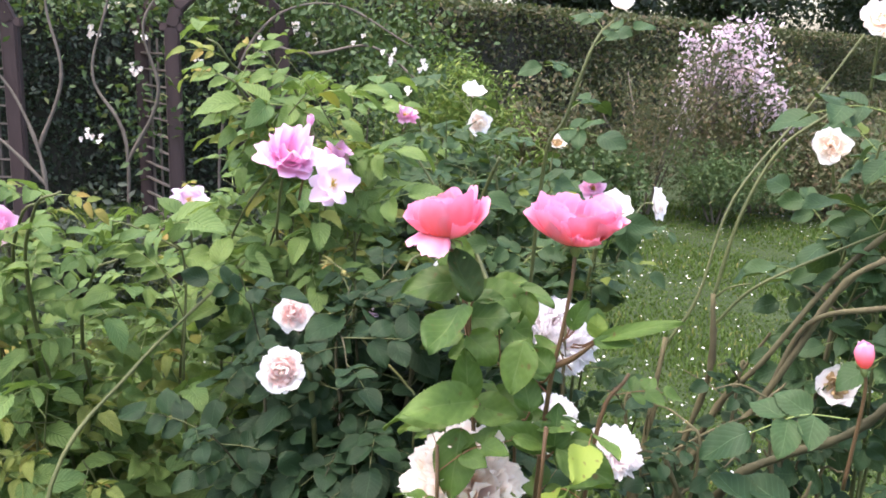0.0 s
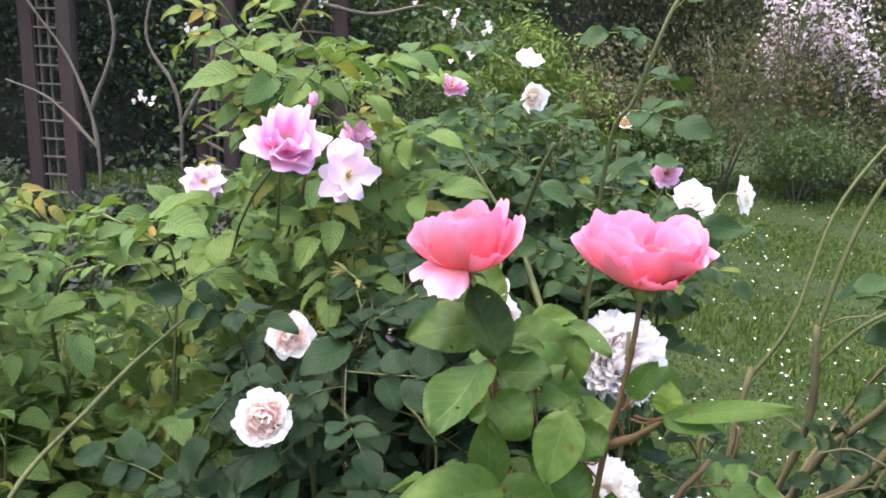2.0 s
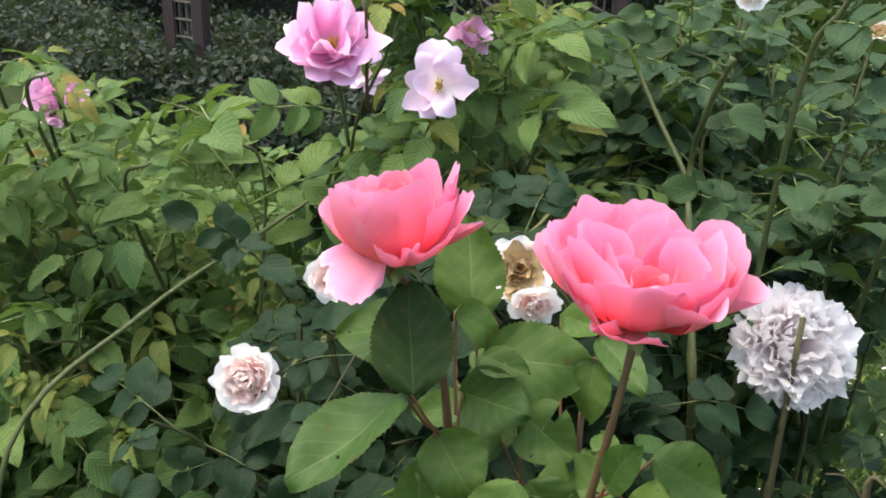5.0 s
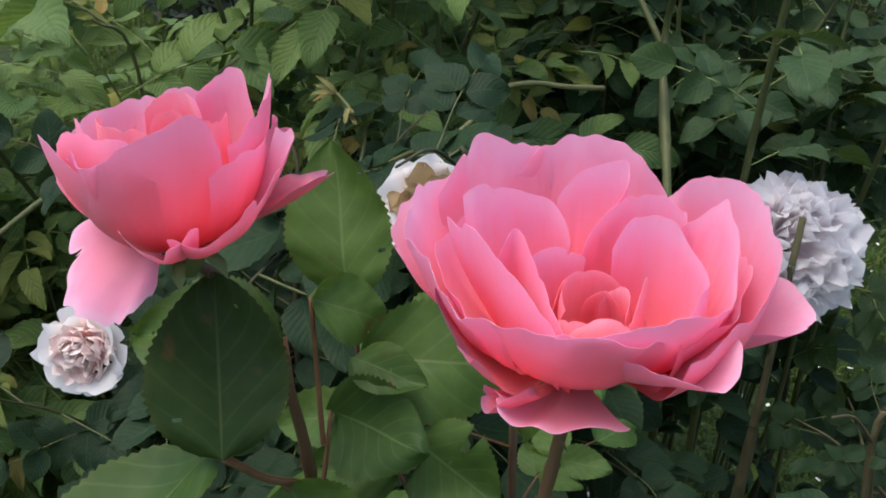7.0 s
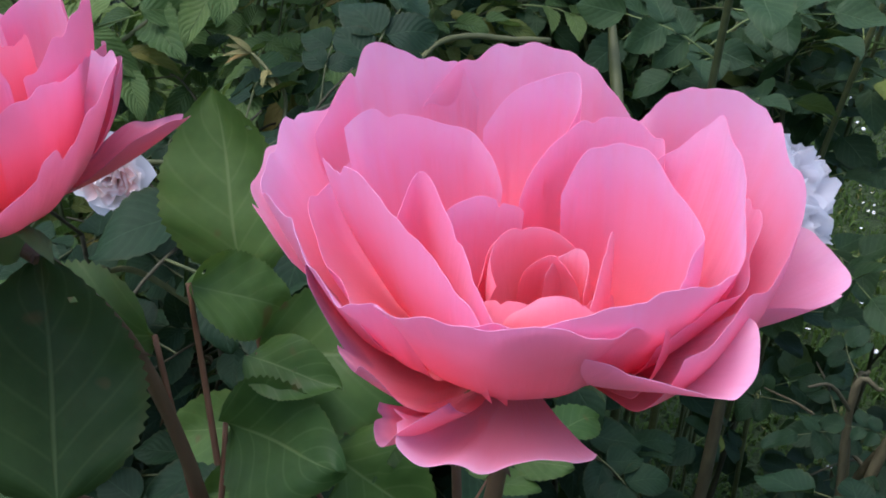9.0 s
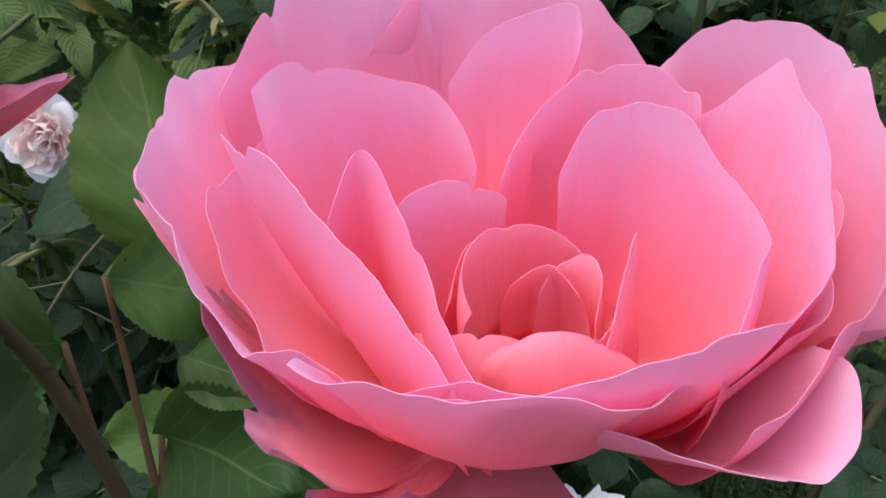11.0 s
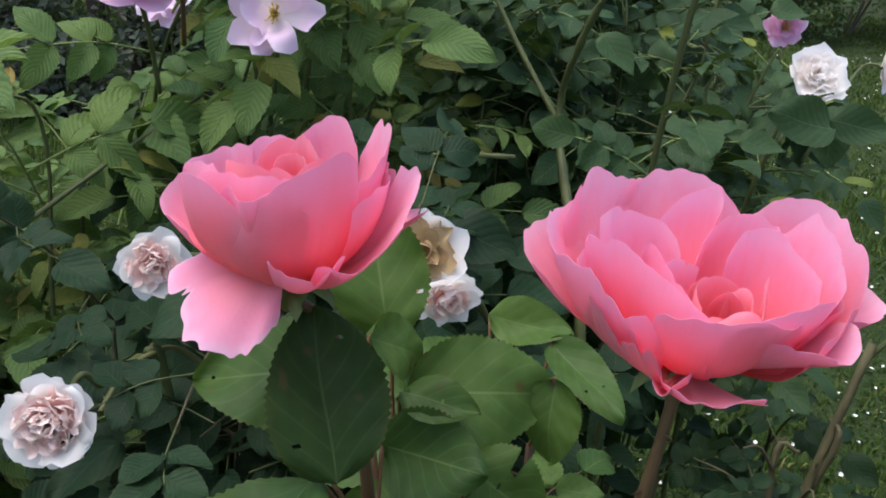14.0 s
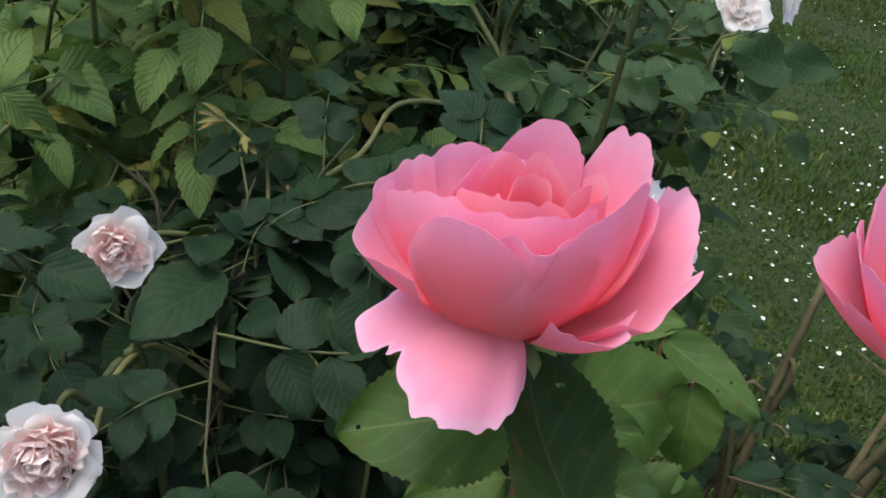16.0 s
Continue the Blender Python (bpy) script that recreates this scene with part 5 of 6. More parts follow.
big_leaf((0.044, 0.874, 1.203), (0.008, 0.808, 1.180), 0.050, (-0.2, -0.3, 0.9), (0.05, 0.912, 1.155), 6)
big_leaf((0.040, 0.945, 1.222), (0.060, 0.975, 1.195), 0.030, (0.4, -0.6, 0.7), (0.05, 0.93, 1.16), 7)
big_leaf((0.078, 1.040, 1.186), (0.120, 1.020, 1.197), 0.026, (0, -0.7, 0.7), (0.09, 1.02, 1.12), 8)
big_leaf((0.112, 1.020, 1.190), (0.152, 0.985, 1.178), 0.026, (0.2, -0.6, 0.8), (0.11, 1.0, 1.12), 9)
big_leaf((0.118, 0.985, 1.192), (0.120, 0.975, 1.148), 0.030, (-0.3, -1, 0.5), (0.11, 1.0, 1.14), 10)
big_leaf((0.085, 0.945, 1.165), (0.125, 0.935, 1.150), 0.040, (0, -0.7, 0.7), (0.09, 0.95, 1.10), 11)
big_leaf((0.175, 0.905, 1.185), (0.215, 0.925, 1.165), 0.034, (0.2, -0.6, 0.8), (0.15, 0.893, 1.16), 12)
big_leaf((0.158, 0.880, 1.180), (0.172, 0.868, 1.215), 0.022, (-0.4, -1, 0.4), (0.151, 0.887, 1.165), 13)
big_leaf((0.050, 0.900, 1.165), (0.082, 0.890, 1.135), 0.044, (0.2, -0.8, 0.6), (0.055, 0.915, 1.14), 14)
big_leaf((0.105, 0.915, 1.14), (0.14, 0.90, 1.115), 0.04, (0, -0.6, 0.8), (0.14, 0.893, 1.10), 15)
FRONT_LEAVES = (  # base, tip, width, tilt
    ((0.053, 0.888, 1.091), (0.047, 0.875, 1.154), 0.034, -0.1),
    ((0.052, 0.888, 1.09), (-0.022, 0.862, 1.081), 0.044, 0.1),
    ((0.045, 0.88, 1.063), (0.034, 0.85, 0.992), 0.049, -0.1),
    ((0.055, 0.89, 1.086), (0.108, 0.88, 1.079), 0.038, 0.1),
    ((0.119, 0.875, 1.086), (0.111, 0.885, 1.128), 0.032, 0.0),
    ((0.147, 0.875, 1.041), (0.151, 0.885, 1.093), 0.034, 0.0),
    ((0.15, 0.875, 1.045), (0.212, 0.85, 1.021), 0.046, 0.2),
    ((0.141, 0.875, 1.045), (0.087, 0.87, 1.073), 0.032, -0.2),
    ((0.185, 0.86, 1.176), (0.253, 0.8, 1.217), 0.018, 0.2),
    ((0.184, 0.862, 1.176), (0.184, 0.865, 1.202), 0.022, 0.0),
    ((0.181, 0.862, 1.173), (0.216, 0.83, 1.181), 0.018, 0.1),
    ((0.061, 0.86, 1.105), (-0.01, 0.8, 1.113), 0.046, -0.1),
    ((0.11, 0.88, 1.165), (0.096, 0.85, 1.116), 0.040, 0.1),
    ((0.14, 0.875, 1.131), (0.118, 0.88, 1.158), 0.030, 0.0),
)
for k, (base, tip, width, tilt) in enumerate(FRONT_LEAVES):
    big_leaf(base, tip, width, (tilt, -0.8, 0.62), (base[0] * 0.8 + 0.2 * 0.09, 0.9, base[2] - 0.02), 60 + k)
lrng = np.random.default_rng(8)
for k in range(9):
    b = lrng.uniform((0.03, 0.93, 1.02), (0.17, 1.0, 1.15))
    d = np.array([lrng.choice([-1, 1]) * lrng.uniform(0.5, 1), lrng.uniform(-0.6, 0.1), lrng.uniform(-0.6, 0.2)])
    d *= lrng.uniform(0.045, 0.06) / np.linalg.norm(d)
    big_leaf(b, b + d, lrng.uniform(0.032, 0.044), (lrng.uniform(-0.3, 0.3), -0.7, 0.7), b + np.array([-d[0] * 0.4, 0.0, -0.03]), 30 + k)
for line in ([(0.05, 0.93, 0.0), (0.05, 0.95, 0.5), (0.045, 0.96, 0.95), (0.05, 0.966, 1.15)], [(0.13, 0.99, 0.0), (0.12, 1.01, 0.6), (0.11, 1.0, 1.14)],
             [(0.12, 0.90, 0.0), (0.16, 0.88, 0.6), (0.19, 0.88, 1.04), (0.225, 0.885, 1.13)], [(0.06, 0.9, 0.0), (0.03, 0.87, 0.6), (0.02, 0.86, 1.05)], [(0.11, 0.9, 0.0), (0.12, 0.86, 0.7), (0.135, 0.85, 1.08)], [(0.146, 0.888, 1.135), (0.165, 0.876, 1.15), (0.186, 0.862, 1.174)]):
    ln = bush.cane(line, 0.0040, 0.0018, RED_CANE, 7)
    bush.dress(ln, TEA, 0.72, 0.05, 0.95, 0.1)
bush.finish(200)

# ---------------- light-leaved bush with lilac roses ----------------
bush = Bush((-0.45, 1.6, 0), "tall rose bush with light yellow-green pleated leaves", 21)
bush.cane([(-0.50, 0.95, 0.6), (-0.474, 1.0, 0.914), (-0.417, 1.145, 1.019), (-0.37, 1.29, 1.07), (-0.298, 1.46, 1.14)], 0.003, 0.002, YOUNG_CANE)
bush.cane([(-0.52, 1.6, 0), (-0.55, 1.3, 0.5), (-0.50, 0.95, 0.6)], 0.006, 0.0045, OLD_CANE)
bush.shoots((-0.35, 1.75, 0), [((-0.28, 1.38, 1.10), (-0.10, 1.7, 1.36), 5), ((-0.36, 1.7, 1.12), (-0.10, 2.4, 1.30), 5), ((-0.6, 1.7, 0.9), (-0.36, 2.2, 1.08), 2), ((-0.45, 1.3, 0.85), (-0.1, 1.6, 1.2), 3)], 38, LIGHT, YOUNG_CANE, 0.052, 0.0032, 1.12)
bush.shoots((-0.75, 1.6, 0), [((-1.0, 1.15, 0.85), (-0.42, 1.5, 1.14), 6), ((-1.3, 1.4, 0.75), (-0.5, 2.2, 1.0), 4), ((-0.85, 1.1, 0.62), (-0.35, 1.4, 0.98), 4), ((-1.0, 1.05, 0.55), (-0.5, 1.35, 0.95), 6)], 50, LIGHT, YOUNG_CANE, 0.055, 0.0032, 1.15)
for tip in ((-0.50, 1.14, 1.27), (-0.62, 1.2, 1.26), (-0.57, 1.24, 1.24), (-0.66, 1.3, 1.18), (-0.46, 1.22, 1.16), (-0.40, 1.5, 1.48), (-0.33, 1.55, 1.47), (-0.36, 1.45, 1.42)):
    side = 0.08 if tip[2] > 1.4 else -0.1
    ln = bush.cane([(tip[0] + side, tip[1] + 0.3, 0.5), (tip[0] + side, tip[1] + 0.1, tip[2] - 0.2), (tip[0] + side * 0.4, tip[1], tip[2] - 0.03), tip], 0.0035, 0.0016, YOUNG_CANE)
    bush.dress(ln, LIGHT, 0.66, 0.035, 0.95)
bush.finish(300, (0.1, 0.6, 1.4), (((-0.19, 1.14, 1.335), 0.06), ((-0.155, 1.28, 1.27), 0.065), ((-0.67, 1.26, 1.2), 0.05), ((-0.53, 1.78, 1.16), 0.05)))

G = "lilac-pink roses on the light-leaved bush"
loose_rose("lilac_rose", (-0.205, 1.195, 1.318), (0.3, -0.6, 0.72), 0.044, LILAC, 1, "full lilac-pink rose with loose overlapping petals", G, 26, (-0.24, 1.28, 1.2), 1.1)
loose_rose("lilac_rose", (-0.163, 1.335, 1.262), (0.2, -0.9, 0.25), 0.046, MAUVE, 2, "pale mauve rose with few wide-spread petals", G, 7, (-0.2, 1.42, 1.15), 0.4)
loose_rose("lilac_rose", (-0.544, 1.837, 1.145), (0.3, -0.8, 0.5), 0.042, MAUVE, 3, "fading pale mauve rose low in the bush", G, 12, (-0.56, 1.9, 1.0), 0.6)
loose_rose("lilac_rose", (-0.11, 2.15, 1.315), (0.2, -0.6, 0.7), 0.034, LILAC, 4, "small lilac-pink rose at the top of the bush", G, 14, (-0.12, 2.2, 1.2), 0.9)
rosette("lilac_rose", (-0.69, 1.31, 1.185), (0.5, -0.8, 0.4), 0.036, LILAC, LILAC, 5, "bright lilac-pink rose above light leaves", G, 8, 16, 0.5, (-0.74, 1.4, 1.06), 1.1)
loose_rose("lilac_rose", (-0.17, 1.42, 1.30), (0.6, -0.3, 0.6), 0.028, LILAC, 6, "small lilac-pink rose seen from its side", G, 10, (-0.18, 1.48, 1.2), 0.9)
bud("rose_bud", (-0.175, 1.205, 1.362), (0.1, -0.2, 1), 0.016, LILAC, 7, "small closed deep pink rose bud", G, (-0.2, 1.25, 1.25))

# ---------------- dark-leaved bush with blush roses ----------------
bush = Bush((-0.12, 1.25, 0), "low rose bush with dark green toothed leaves and white roses", 31)
bush.cane([(-0.1, 1.25, 0), (-0.06, 1.27, 0.6), (-0.07, 1.29, 0.98), (-0.09, 1.28, 1.06)], 0.0045, 0.0022, YOUNG_CANE)
bush.cane([(-0.2, 1.2, 0), (-0.16, 1.16, 0.7), (-0.165, 1.13, 1.03), (-0.174, 1.115, 1.06), (-0.178, 1.07, 1.065)], 0.005, 0.002, YOUNG_CANE)
for pts, r0, r1 in (([(-0.05, 1.2, 0.6), (-0.02, 1.15, 0.95), (-0.036, 1.160, 1.008), (-0.085, 1.184, 1.046), (-0.115, 1.223, 1.072), (-0.114, 1.256, 1.089), (-0.093, 1.287, 1.104), (-0.057, 1.339, 1.116), (-0.04, 1.385, 1.137), (-0.018, 1.408, 1.139), (0.006, 1.427, 1.133), (0.03, 1.47, 1.12)], 0.0017, 0.0023),
                    ([(-0.114, 1.256, 1.089), (-0.148, 1.253, 1.081), (-0.181, 1.238, 1.073), (-0.196, 1.209, 1.083)], 0.0014, 0.0011),
                    ([(-0.169, 1.054, 1.057), (-0.171, 1.083, 1.065), (-0.169, 1.116, 1.063), (-0.158, 1.144, 1.052), (-0.12, 1.17, 1.0)], 0.0018, 0.0022),
                    ([(-0.114, 1.256, 1.089), (-0.125, 1.296, 1.117), (-0.144, 1.306, 1.133), (-0.158, 1.311, 1.142)], 0.0016, 0.0012)):
    bush.cane(pts, r0, r1, PALE_CANE)
for p, d, k in (((-0.158, 1.311, 1.142), (-0.8, -0.3, 0.5), 4), ((-0.144, 1.306, 1.133), (0.5, -0.5, -0.8), 3)):
    g = Geo()
    for q in range(5):
        dd = np.array(d) + np.random.default_rng(q + k).normal(0, 0.5, 3)
        leaflet(g, np.array(p) - bush.place, np.array(p) - bush.place + dd / np.linalg.norm(dd) * 0.022, 0.005, (0, -0.5, 1), 0.5, 0.3, 0.0, 0.0, 2, 5)
    part("sepal", g, SPENT, bush.ob, "dry pale sepals of a fallen rose")
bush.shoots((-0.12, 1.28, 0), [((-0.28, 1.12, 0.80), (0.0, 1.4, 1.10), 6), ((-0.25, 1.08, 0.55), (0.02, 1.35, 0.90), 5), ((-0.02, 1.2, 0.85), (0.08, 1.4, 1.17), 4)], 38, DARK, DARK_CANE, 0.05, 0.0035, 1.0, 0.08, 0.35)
bush.finish(300, (0.0, 0.8, 1.3), (((-0.19, 1.14, 1.11), 0.055), ((-0.17, 0.98, 1.08), 0.055), ((0.04, 1.03, 1.2), 0.05), ((-0.085, 1.25, 1.075), 0.03), ((0.09, 1.12, 1.18), 0.06)))
G = "small blush-white roses on the dark-leaved bush"
rosette("white_rose", (-0.199, 1.183, 1.098), (0.35, -0.9, 0.25), 0.027, WHITE, BLUSH, 1, "small white rose with a blush-pink crumpled heart", G, 8, 30, 0.25, (-0.11, 1.27, 1.04))
rosette("white_rose", (-0.181, 1.022, 1.071), (0.3, -0.9, 0.25), 0.029, WHITE, BLUSH, 2, "full blush-white rose with yellowing rim petals", G, 9, 46, 0.35, (-0.178, 1.07, 1.065))
rosette("white_rose", (-0.11, 1.20, 0.93), (0.2, -0.8, 0.4), 0.03, BLUSH, BLUSH, 3, "blush rose half hidden among dark leaves", G, 8, 24, 0.3, (-0.1, 1.25, 0.85))
rosette("white_rose", (-0.14, 1.16, 0.80), (0.2, -0.8, 0.4), 0.032, BLUSH, BLUSH, 4, "blush rose hidden low among dark leaves", G, 8, 24, 0.3, (-0.12, 1.25, 0.7))
bud("rose_bud", (-0.094, 1.262, 1.086), (0.35, -0.5, -0.8), 0.022, MAUVE, 8, "small drooping pale mauve rose bud", G, (-0.10, 1.30, 1.05))
rosette("spent_rose", (0.030, 1.080, 1.195), (0.3, -0.8, 0.5), 0.026, WHITE, BROWNED, 5, "spent white rose with a browned withered heart", G, 7, 22, 0.3, (0.04, 1.2, 1.1), 1.1)
rosette("white_rose", (0.049, 1.067, 1.178), (0.5, -0.8, -0.2), 0.019, WHITE, BLUSH, 6, "small white rose behind broad leaves", G, 7, 18, 0.3, (0.06, 1.18, 1.1))

# ---------------- blue-green bush behind ----------------
bush = Bush((0.2, 1.75, 0), "tall rose bush with blue-green leaves and cream roses", 41)
for pts, r in (([(0.12, 1.5, 0), (0.13, 1.42, 0.8), (0.115, 1.42, 1.0), (0.061, 1.581, 1.126), (0.075, 1.55, 1.22), (0.10, 1.52, 1.29)], 0.005),
               ([(0.061, 1.581, 1.126), (0.0, 1.62, 1.2), (-0.05, 1.65, 1.27)], 0.0035),
               ([(0.17, 1.6, 0), (0.16, 1.55, 0.8), (0.173, 1.499, 1.265), (0.204, 1.469, 1.363), (0.243, 1.465, 1.483), (0.285, 1.507, 1.53)], 0.004),
               ([(0.1, 1.8, 0), (0.06, 1.86, 0.9), (0.05, 1.885, 1.33)], 0.004),
               ([(0.3, 1.75, 0), (0.27, 1.72, 0.7), (0.3, 1.7, 1.1), (0.33, 1.7, 1.16)], 0.004),
               ([(0.22, 1.47, 0), (0.225, 1.46, 0.6), (0.222, 1.467, 1.03)], 0.006)):
    ln = bush.cane(pts, r, r * 0.55, OLD_CANE if r > 0.0055 else YOUNG_CANE)
    if r < 0.005:
        bush.dress(ln, BLUE, 0.6, 0.06, 1.0)
bush.shoots((0.12, 1.75, 0), [((-0.12, 1.58, 0.95), (0.10, 1.85, 1.25), 5), ((-0.1, 1.8, 1.0), (0.28, 2.3, 1.26), 5), ((-0.05, 1.7, 1.15), (0.2, 2.0, 1.33), 3), ((0.22, 1.7, 1.08), (0.38, 1.9, 1.22), 1.2)], 36, BLUE, YOUNG_CANE, 0.058, 0.0034, 1.08, 0.1, 0.45)
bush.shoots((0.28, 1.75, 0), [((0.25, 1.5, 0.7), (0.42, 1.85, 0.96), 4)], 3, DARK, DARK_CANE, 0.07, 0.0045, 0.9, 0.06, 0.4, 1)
for base, tip, width, seed in (((0.322, 1.51, 1.178), (0.262, 1.485, 1.196), 0.050, 1), ((0.324, 1.545, 1.176), (0.392, 1.555, 1.172), 0.040, 2), ((0.347, 1.655, 1.148), (0.357, 1.635, 1.100), 0.044, 3)):
    g = Geo()
    leaflet(g, np.array(base) - bush.place, np.array(tip) - bush.place, width, (0.05, -0.8, 0.6), 0.12, 0.12, 0.008, 0.02, 8, 24, np.random.default_rng(seed), 0, 0.5)
    part("leaf", g, [BLUE_LEAF, GREEN_PETIOLE], bush.ob, "round blue-green leaf before a white rose")
bush.finish(300, (0.1, 0.8, 1.3), (((0.21, 1.42, 1.0), 0.095), ((0.21, 1.33, 1.05), 0.07), ((0.33, 1.66, 1.21), 0.04), ((0.055, 1.85, 1.36), 0.05)))
G = "cream and white roses on the blue-green bush"
rosette("cream_rose", (0.053, 1.88, 1.385), (0.2, -0.6, 0.8), 0.024, WHITE, WHITE, 11, "cream-white rose standing above the bush", G, 8, 20, 0.9, (0.05, 1.885, 1.33))
rosette("cream_rose", (0.062, 1.86, 1.325), (0.4, -0.8, 0.0), 0.026, WHITE, CREAM, 12, "fading cream-white rose below another", G, 8, 20, 0.6, (0.05, 1.885, 1.25))
rosette("white_rose", (0.343, 1.765, 1.168), (0.1, -0.7, 0.6), 0.036, WHITE, WHITE, 13, "white rose behind round blue-green leaves", G, 8, 26, 0.4, (0.31, 1.7, 1.1))
rosette("white_rose", (0.47, 1.98, 1.145), (0.8, -0.5, 0.2), 0.034, WHITE, CREAM, 14, "fading white rose with hanging petals", G, 7, 18, 0.5, (0.36, 1.8, 1.05))
rosette("spent_rose", (0.235, 1.9, 1.28), (0.2, -0.5, 0.8), 0.02, CREAM, BROWNED, 15, "spent cream rose with dry sepals", G, 6, 14, 0.8, (0.22, 1.9, 1.15))
loose_rose("pink_rose", (0.351, 2.156, 1.15), (0.2, -0.8, 0.4), 0.035, LILAC, 16, "bright pink rose beyond the white ones", G, 14, (0.34, 2.2, 1.0), 0.7)
loose_rose("lilac_rose", (-0.062, 1.787, 1.01), (0.4, -0.8, 0.3), 0.028, LILAC, 17, "lilac-pink rose deep in the shade of the bush", G, 9, (-0.05, 1.85, 0.9), 0.6)
rosette("cream_rose", (0.287, 1.505, 1.545), (0.3, -0.3, 0.9), 0.02, WHITE, CREAM, 18, "opening cream rose at the tip of a tall shoot", G, 7, 16, 1.1, (0.285, 1.507, 1.53))
globe_rose("white_globe_rose", (0.211, 1.520, 0.968), (0.35, -0.75, 0.45), 0.066, PEONY, PEONY, 19, "large frilled white rose tinged with lilac", G, 190, (0.24, 1.55, 0.85))
globe_rose("cream_globe_rose", (0.05, 0.915, 0.975), (-0.1, -0.7, 0.7), 0.062, CREAM, CREAM, 20, "large frilled cream rose flushed with apricot", G, 150, (0.07, 0.97, 0.85))
globe_rose("cream_globe_rose", (0.158, 1.048, 0.998), (0.1, -0.7, 0.7), 0.037, WHITE, WHITE, 21, "large white rose under broad green leaves", G, 110, (0.14, 1.05, 0.85))
globe_rose("white_globe_rose", (0.245, 1.06, 0.955), (0.4, -0.6, 0.7), 0.035, PEONY, PEONY, 22, "white frilled rose low beside the lawn", G, 60, (0.2, 1.08, 0.85))

# ---------------- bush with bare canes at the lawn ----------------
bush = Bush((0.36, 1.25, 0), "rose bush with long bare woody canes and blue-green leaf tips", 51)
for pts, r0, r1, m in (([(0.36, 1.27, 0), (0.37, 1.27, 0.6), (0.381, 1.269, 0.792), (0.442, 1.282, 0.94), (0.493, 1.25, 1.026), (0.57, 1.211, 1.168), (0.618, 1.149, 1.255)], 0.0068, 0.0042, OLD_CANE),
                       ([(0.335, 1.36, 0), (0.34, 1.37, 0.5), (0.345, 1.369, 0.738), (0.357, 1.39, 0.832), (0.388, 1.427, 1.004)], 0.0058, 0.0052, OLD_CANE),
                       ([(0.385, 1.425, 0.985), (0.44, 1.443, 1.073), (0.503, 1.5, 1.235), (0.645, 1.569, 1.398), (0.731, 1.597, 1.515)], 0.0036, 0.0022, YOUNG_CANE),
                       ([(0.37, 1.28, 0.6), (0.384, 1.278, 0.835), (0.417, 1.254, 1.004), (0.411, 1.25, 1.128)], 0.0058, 0.0046, OLD_CANE),
                       ([(0.411, 1.25, 1.12), (0.441, 1.255, 1.242), (0.489, 1.257, 1.341), (0.552, 1.249, 1.395)], 0.0036, 0.0024, YOUNG_CANE),
                       ([(0.417, 1.25, 1.081), (0.456, 1.241, 1.132), (0.509, 1.23, 1.17), (0.625, 1.197, 1.238)], 0.0030, 0.0022, YOUNG_CANE),
                       ([(0.38, 1.26, 0.7), (0.392, 1.243, 0.862), (0.47, 1.188, 0.978), (0.509, 1.137, 1.118), (0.559, 1.028, 1.174)], 0.0062, 0.0036, OLD_CANE),
                       ([(0.37, 1.26, 0.7), (0.384, 1.258, 0.836), (0.463, 1.186, 0.97), (0.538, 1.128, 1.165), (0.579, 1.09, 1.221)], 0.0066, 0.0042, OLD_CANE),
                       ([(0.37, 1.2, 0.75), (0.41, 1.072, 0.92), (0.452, 1.033, 0.972), (0.507, 0.975, 1.03), (0.544, 0.93, 1.099)], 0.0068, 0.0052, DARK_CANE),
                       ([(0.36, 1.3, 0.5), (0.43, 1.33, 0.85), (0.497, 1.40, 0.93), (0.56, 1.42, 1.02)], 0.0045, 0.0028, OLD_CANE),
                       ([(0.411, 1.25, 1.12), (0.43, 1.24, 1.14), (0.46, 1.23, 1.15)], 0.0020, 0.0014, YOUNG_CANE)):
    bush.cane(pts, r0 * 0.82, r1 * 0.82, m, 9)
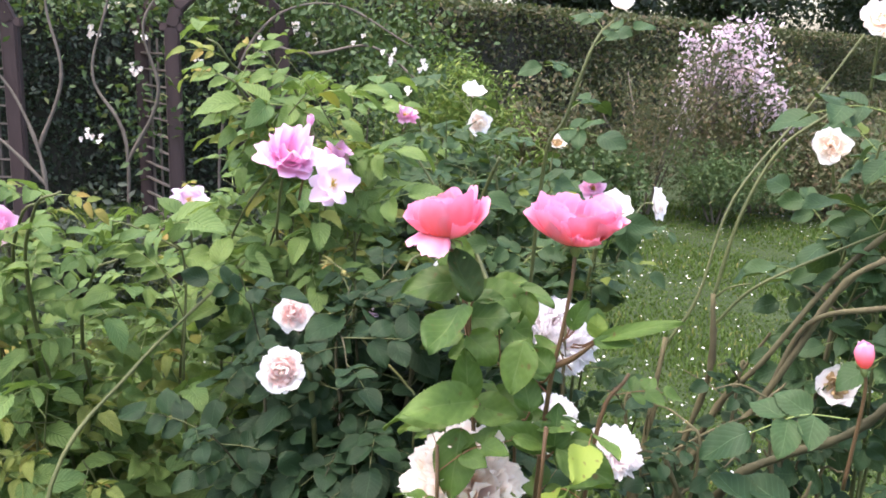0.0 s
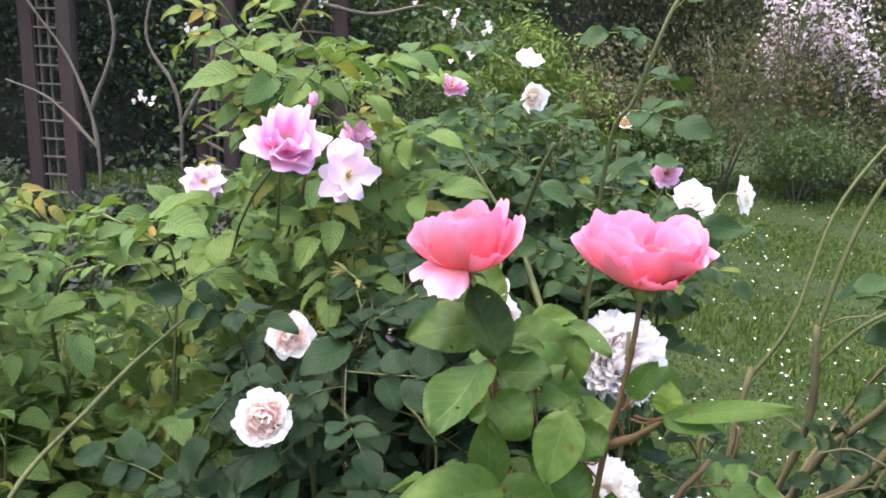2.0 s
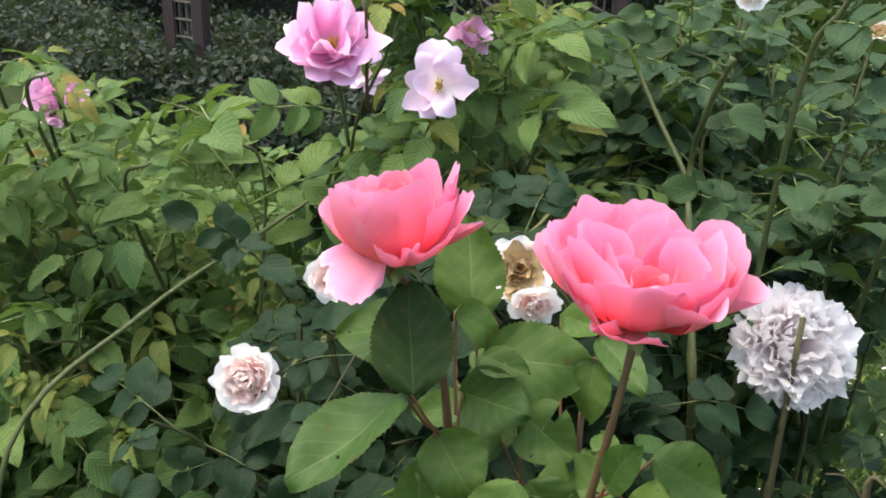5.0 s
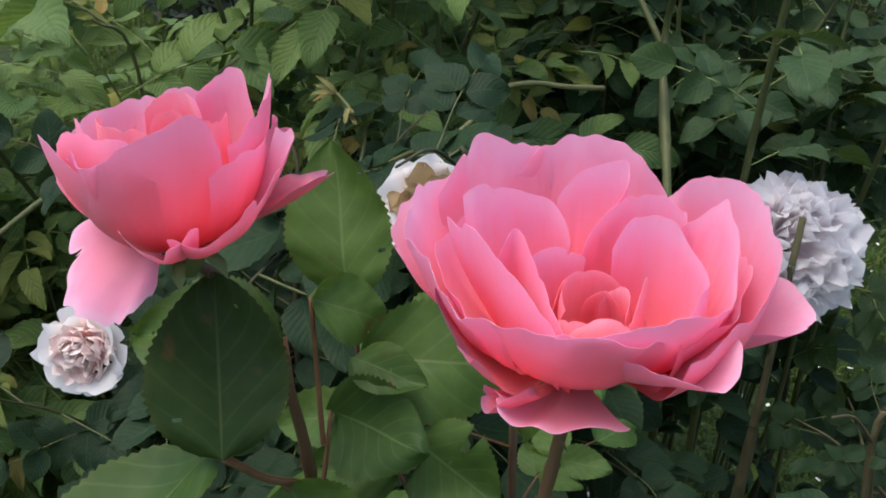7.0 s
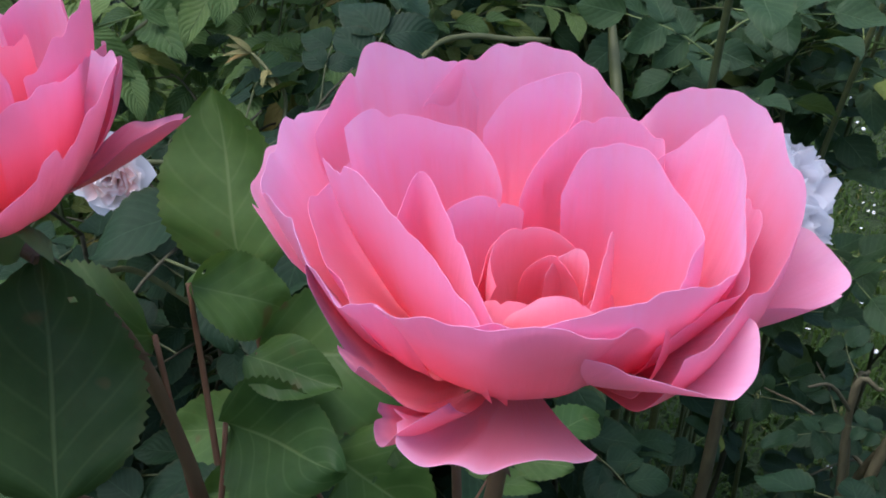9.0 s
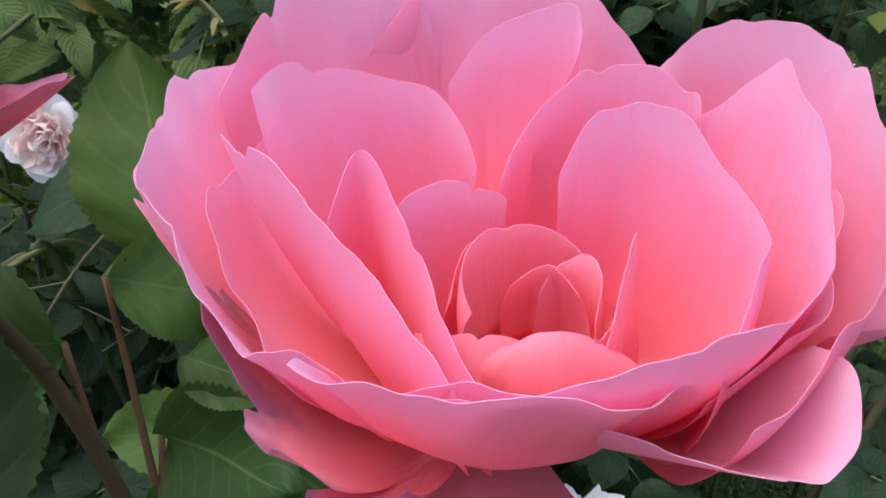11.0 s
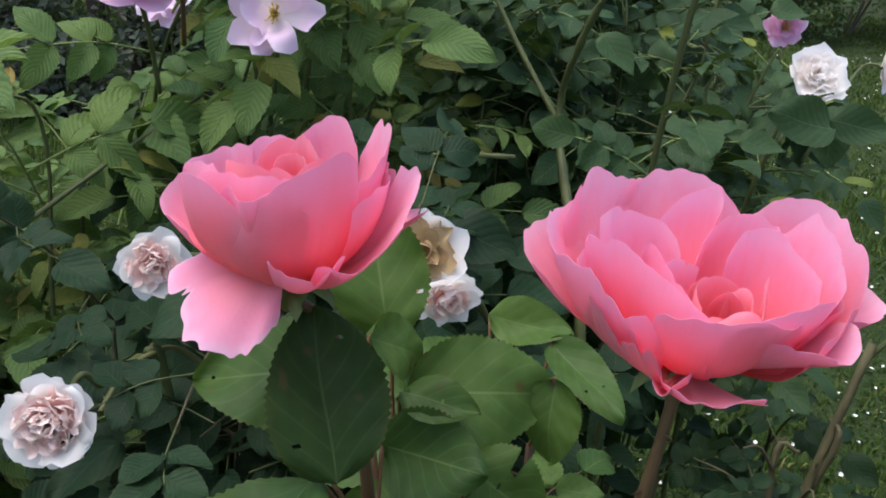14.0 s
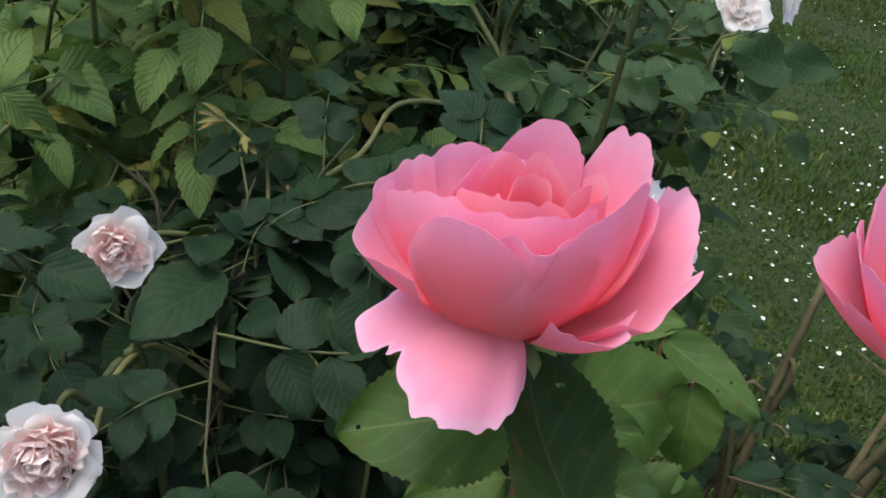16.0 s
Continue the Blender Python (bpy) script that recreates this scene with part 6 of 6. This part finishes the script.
bush.shoots((0.55, 1.3, 0), [((0.62, 1.15, 1.22), (0.82, 1.45, 1.46), 5), ((0.56, 1.1, 1.05), (0.82, 1.35, 1.28), 5)], 14, BLUE, YOUNG_CANE, 0.055, 0.003, 1.1, 0.08, 0.7, 1)
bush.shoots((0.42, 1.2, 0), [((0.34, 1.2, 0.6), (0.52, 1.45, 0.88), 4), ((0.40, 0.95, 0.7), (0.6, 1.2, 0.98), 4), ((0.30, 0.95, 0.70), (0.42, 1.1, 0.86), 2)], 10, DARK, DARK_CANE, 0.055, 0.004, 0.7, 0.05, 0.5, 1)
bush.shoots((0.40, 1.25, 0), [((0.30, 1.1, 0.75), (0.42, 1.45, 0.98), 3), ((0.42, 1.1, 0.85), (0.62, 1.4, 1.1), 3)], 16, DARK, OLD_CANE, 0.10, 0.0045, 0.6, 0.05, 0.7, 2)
for p, d, k in (((0.60, 1.16, 1.40), (-1, 0.1, 0.05), 1.0), ((0.45, 0.85, 1.10), (-1, -0.2, -0.1), 1.0), ((0.43, 0.82, 1.0), (-1, -0.2, 0.1), 1.2), ((0.46, 0.82, 0.98), (-0.3, -0.8, 0.3), 1.2)):
    bush.leaf(p, d, (0.1, -0.5, 1), k, BLUE)
bush.finish(300, (0.2, 0.2, 1.4))
G = "roses on the bare-caned bush"
bud("rose_bud", (0.429, 0.785, 1.178), (-0.1, 0.0, 1), 0.028, PINK, 31, "upright salmon pink rose bud on a reddish stem", G, (0.425, 0.79, 1.05))
rosette("cream_rose", (0.64, 1.32, 1.525), (-0.3, -0.8, 0.5), 0.032, CREAM, CREAM, 32, "cream rose among blue-green leaves", G, 8, 20, 0.6, (0.66, 1.38, 1.42))
rosette("cream_rose", (0.57, 1.28, 1.345), (-0.3, -0.8, 0.2), 0.026, CREAM, CREAM, 33, "fading cream rose with browned petals", G, 7, 16, 0.6, (0.6, 1.33, 1.28))
rosette("white_rose", (0.585, 1.2, 1.01), (-0.3, -0.8, 0.2), 0.028, WHITE, BROWNED, 34, "white rose past its best among dark leaves", G, 7, 16, 0.6, (0.56, 1.24, 0.9))
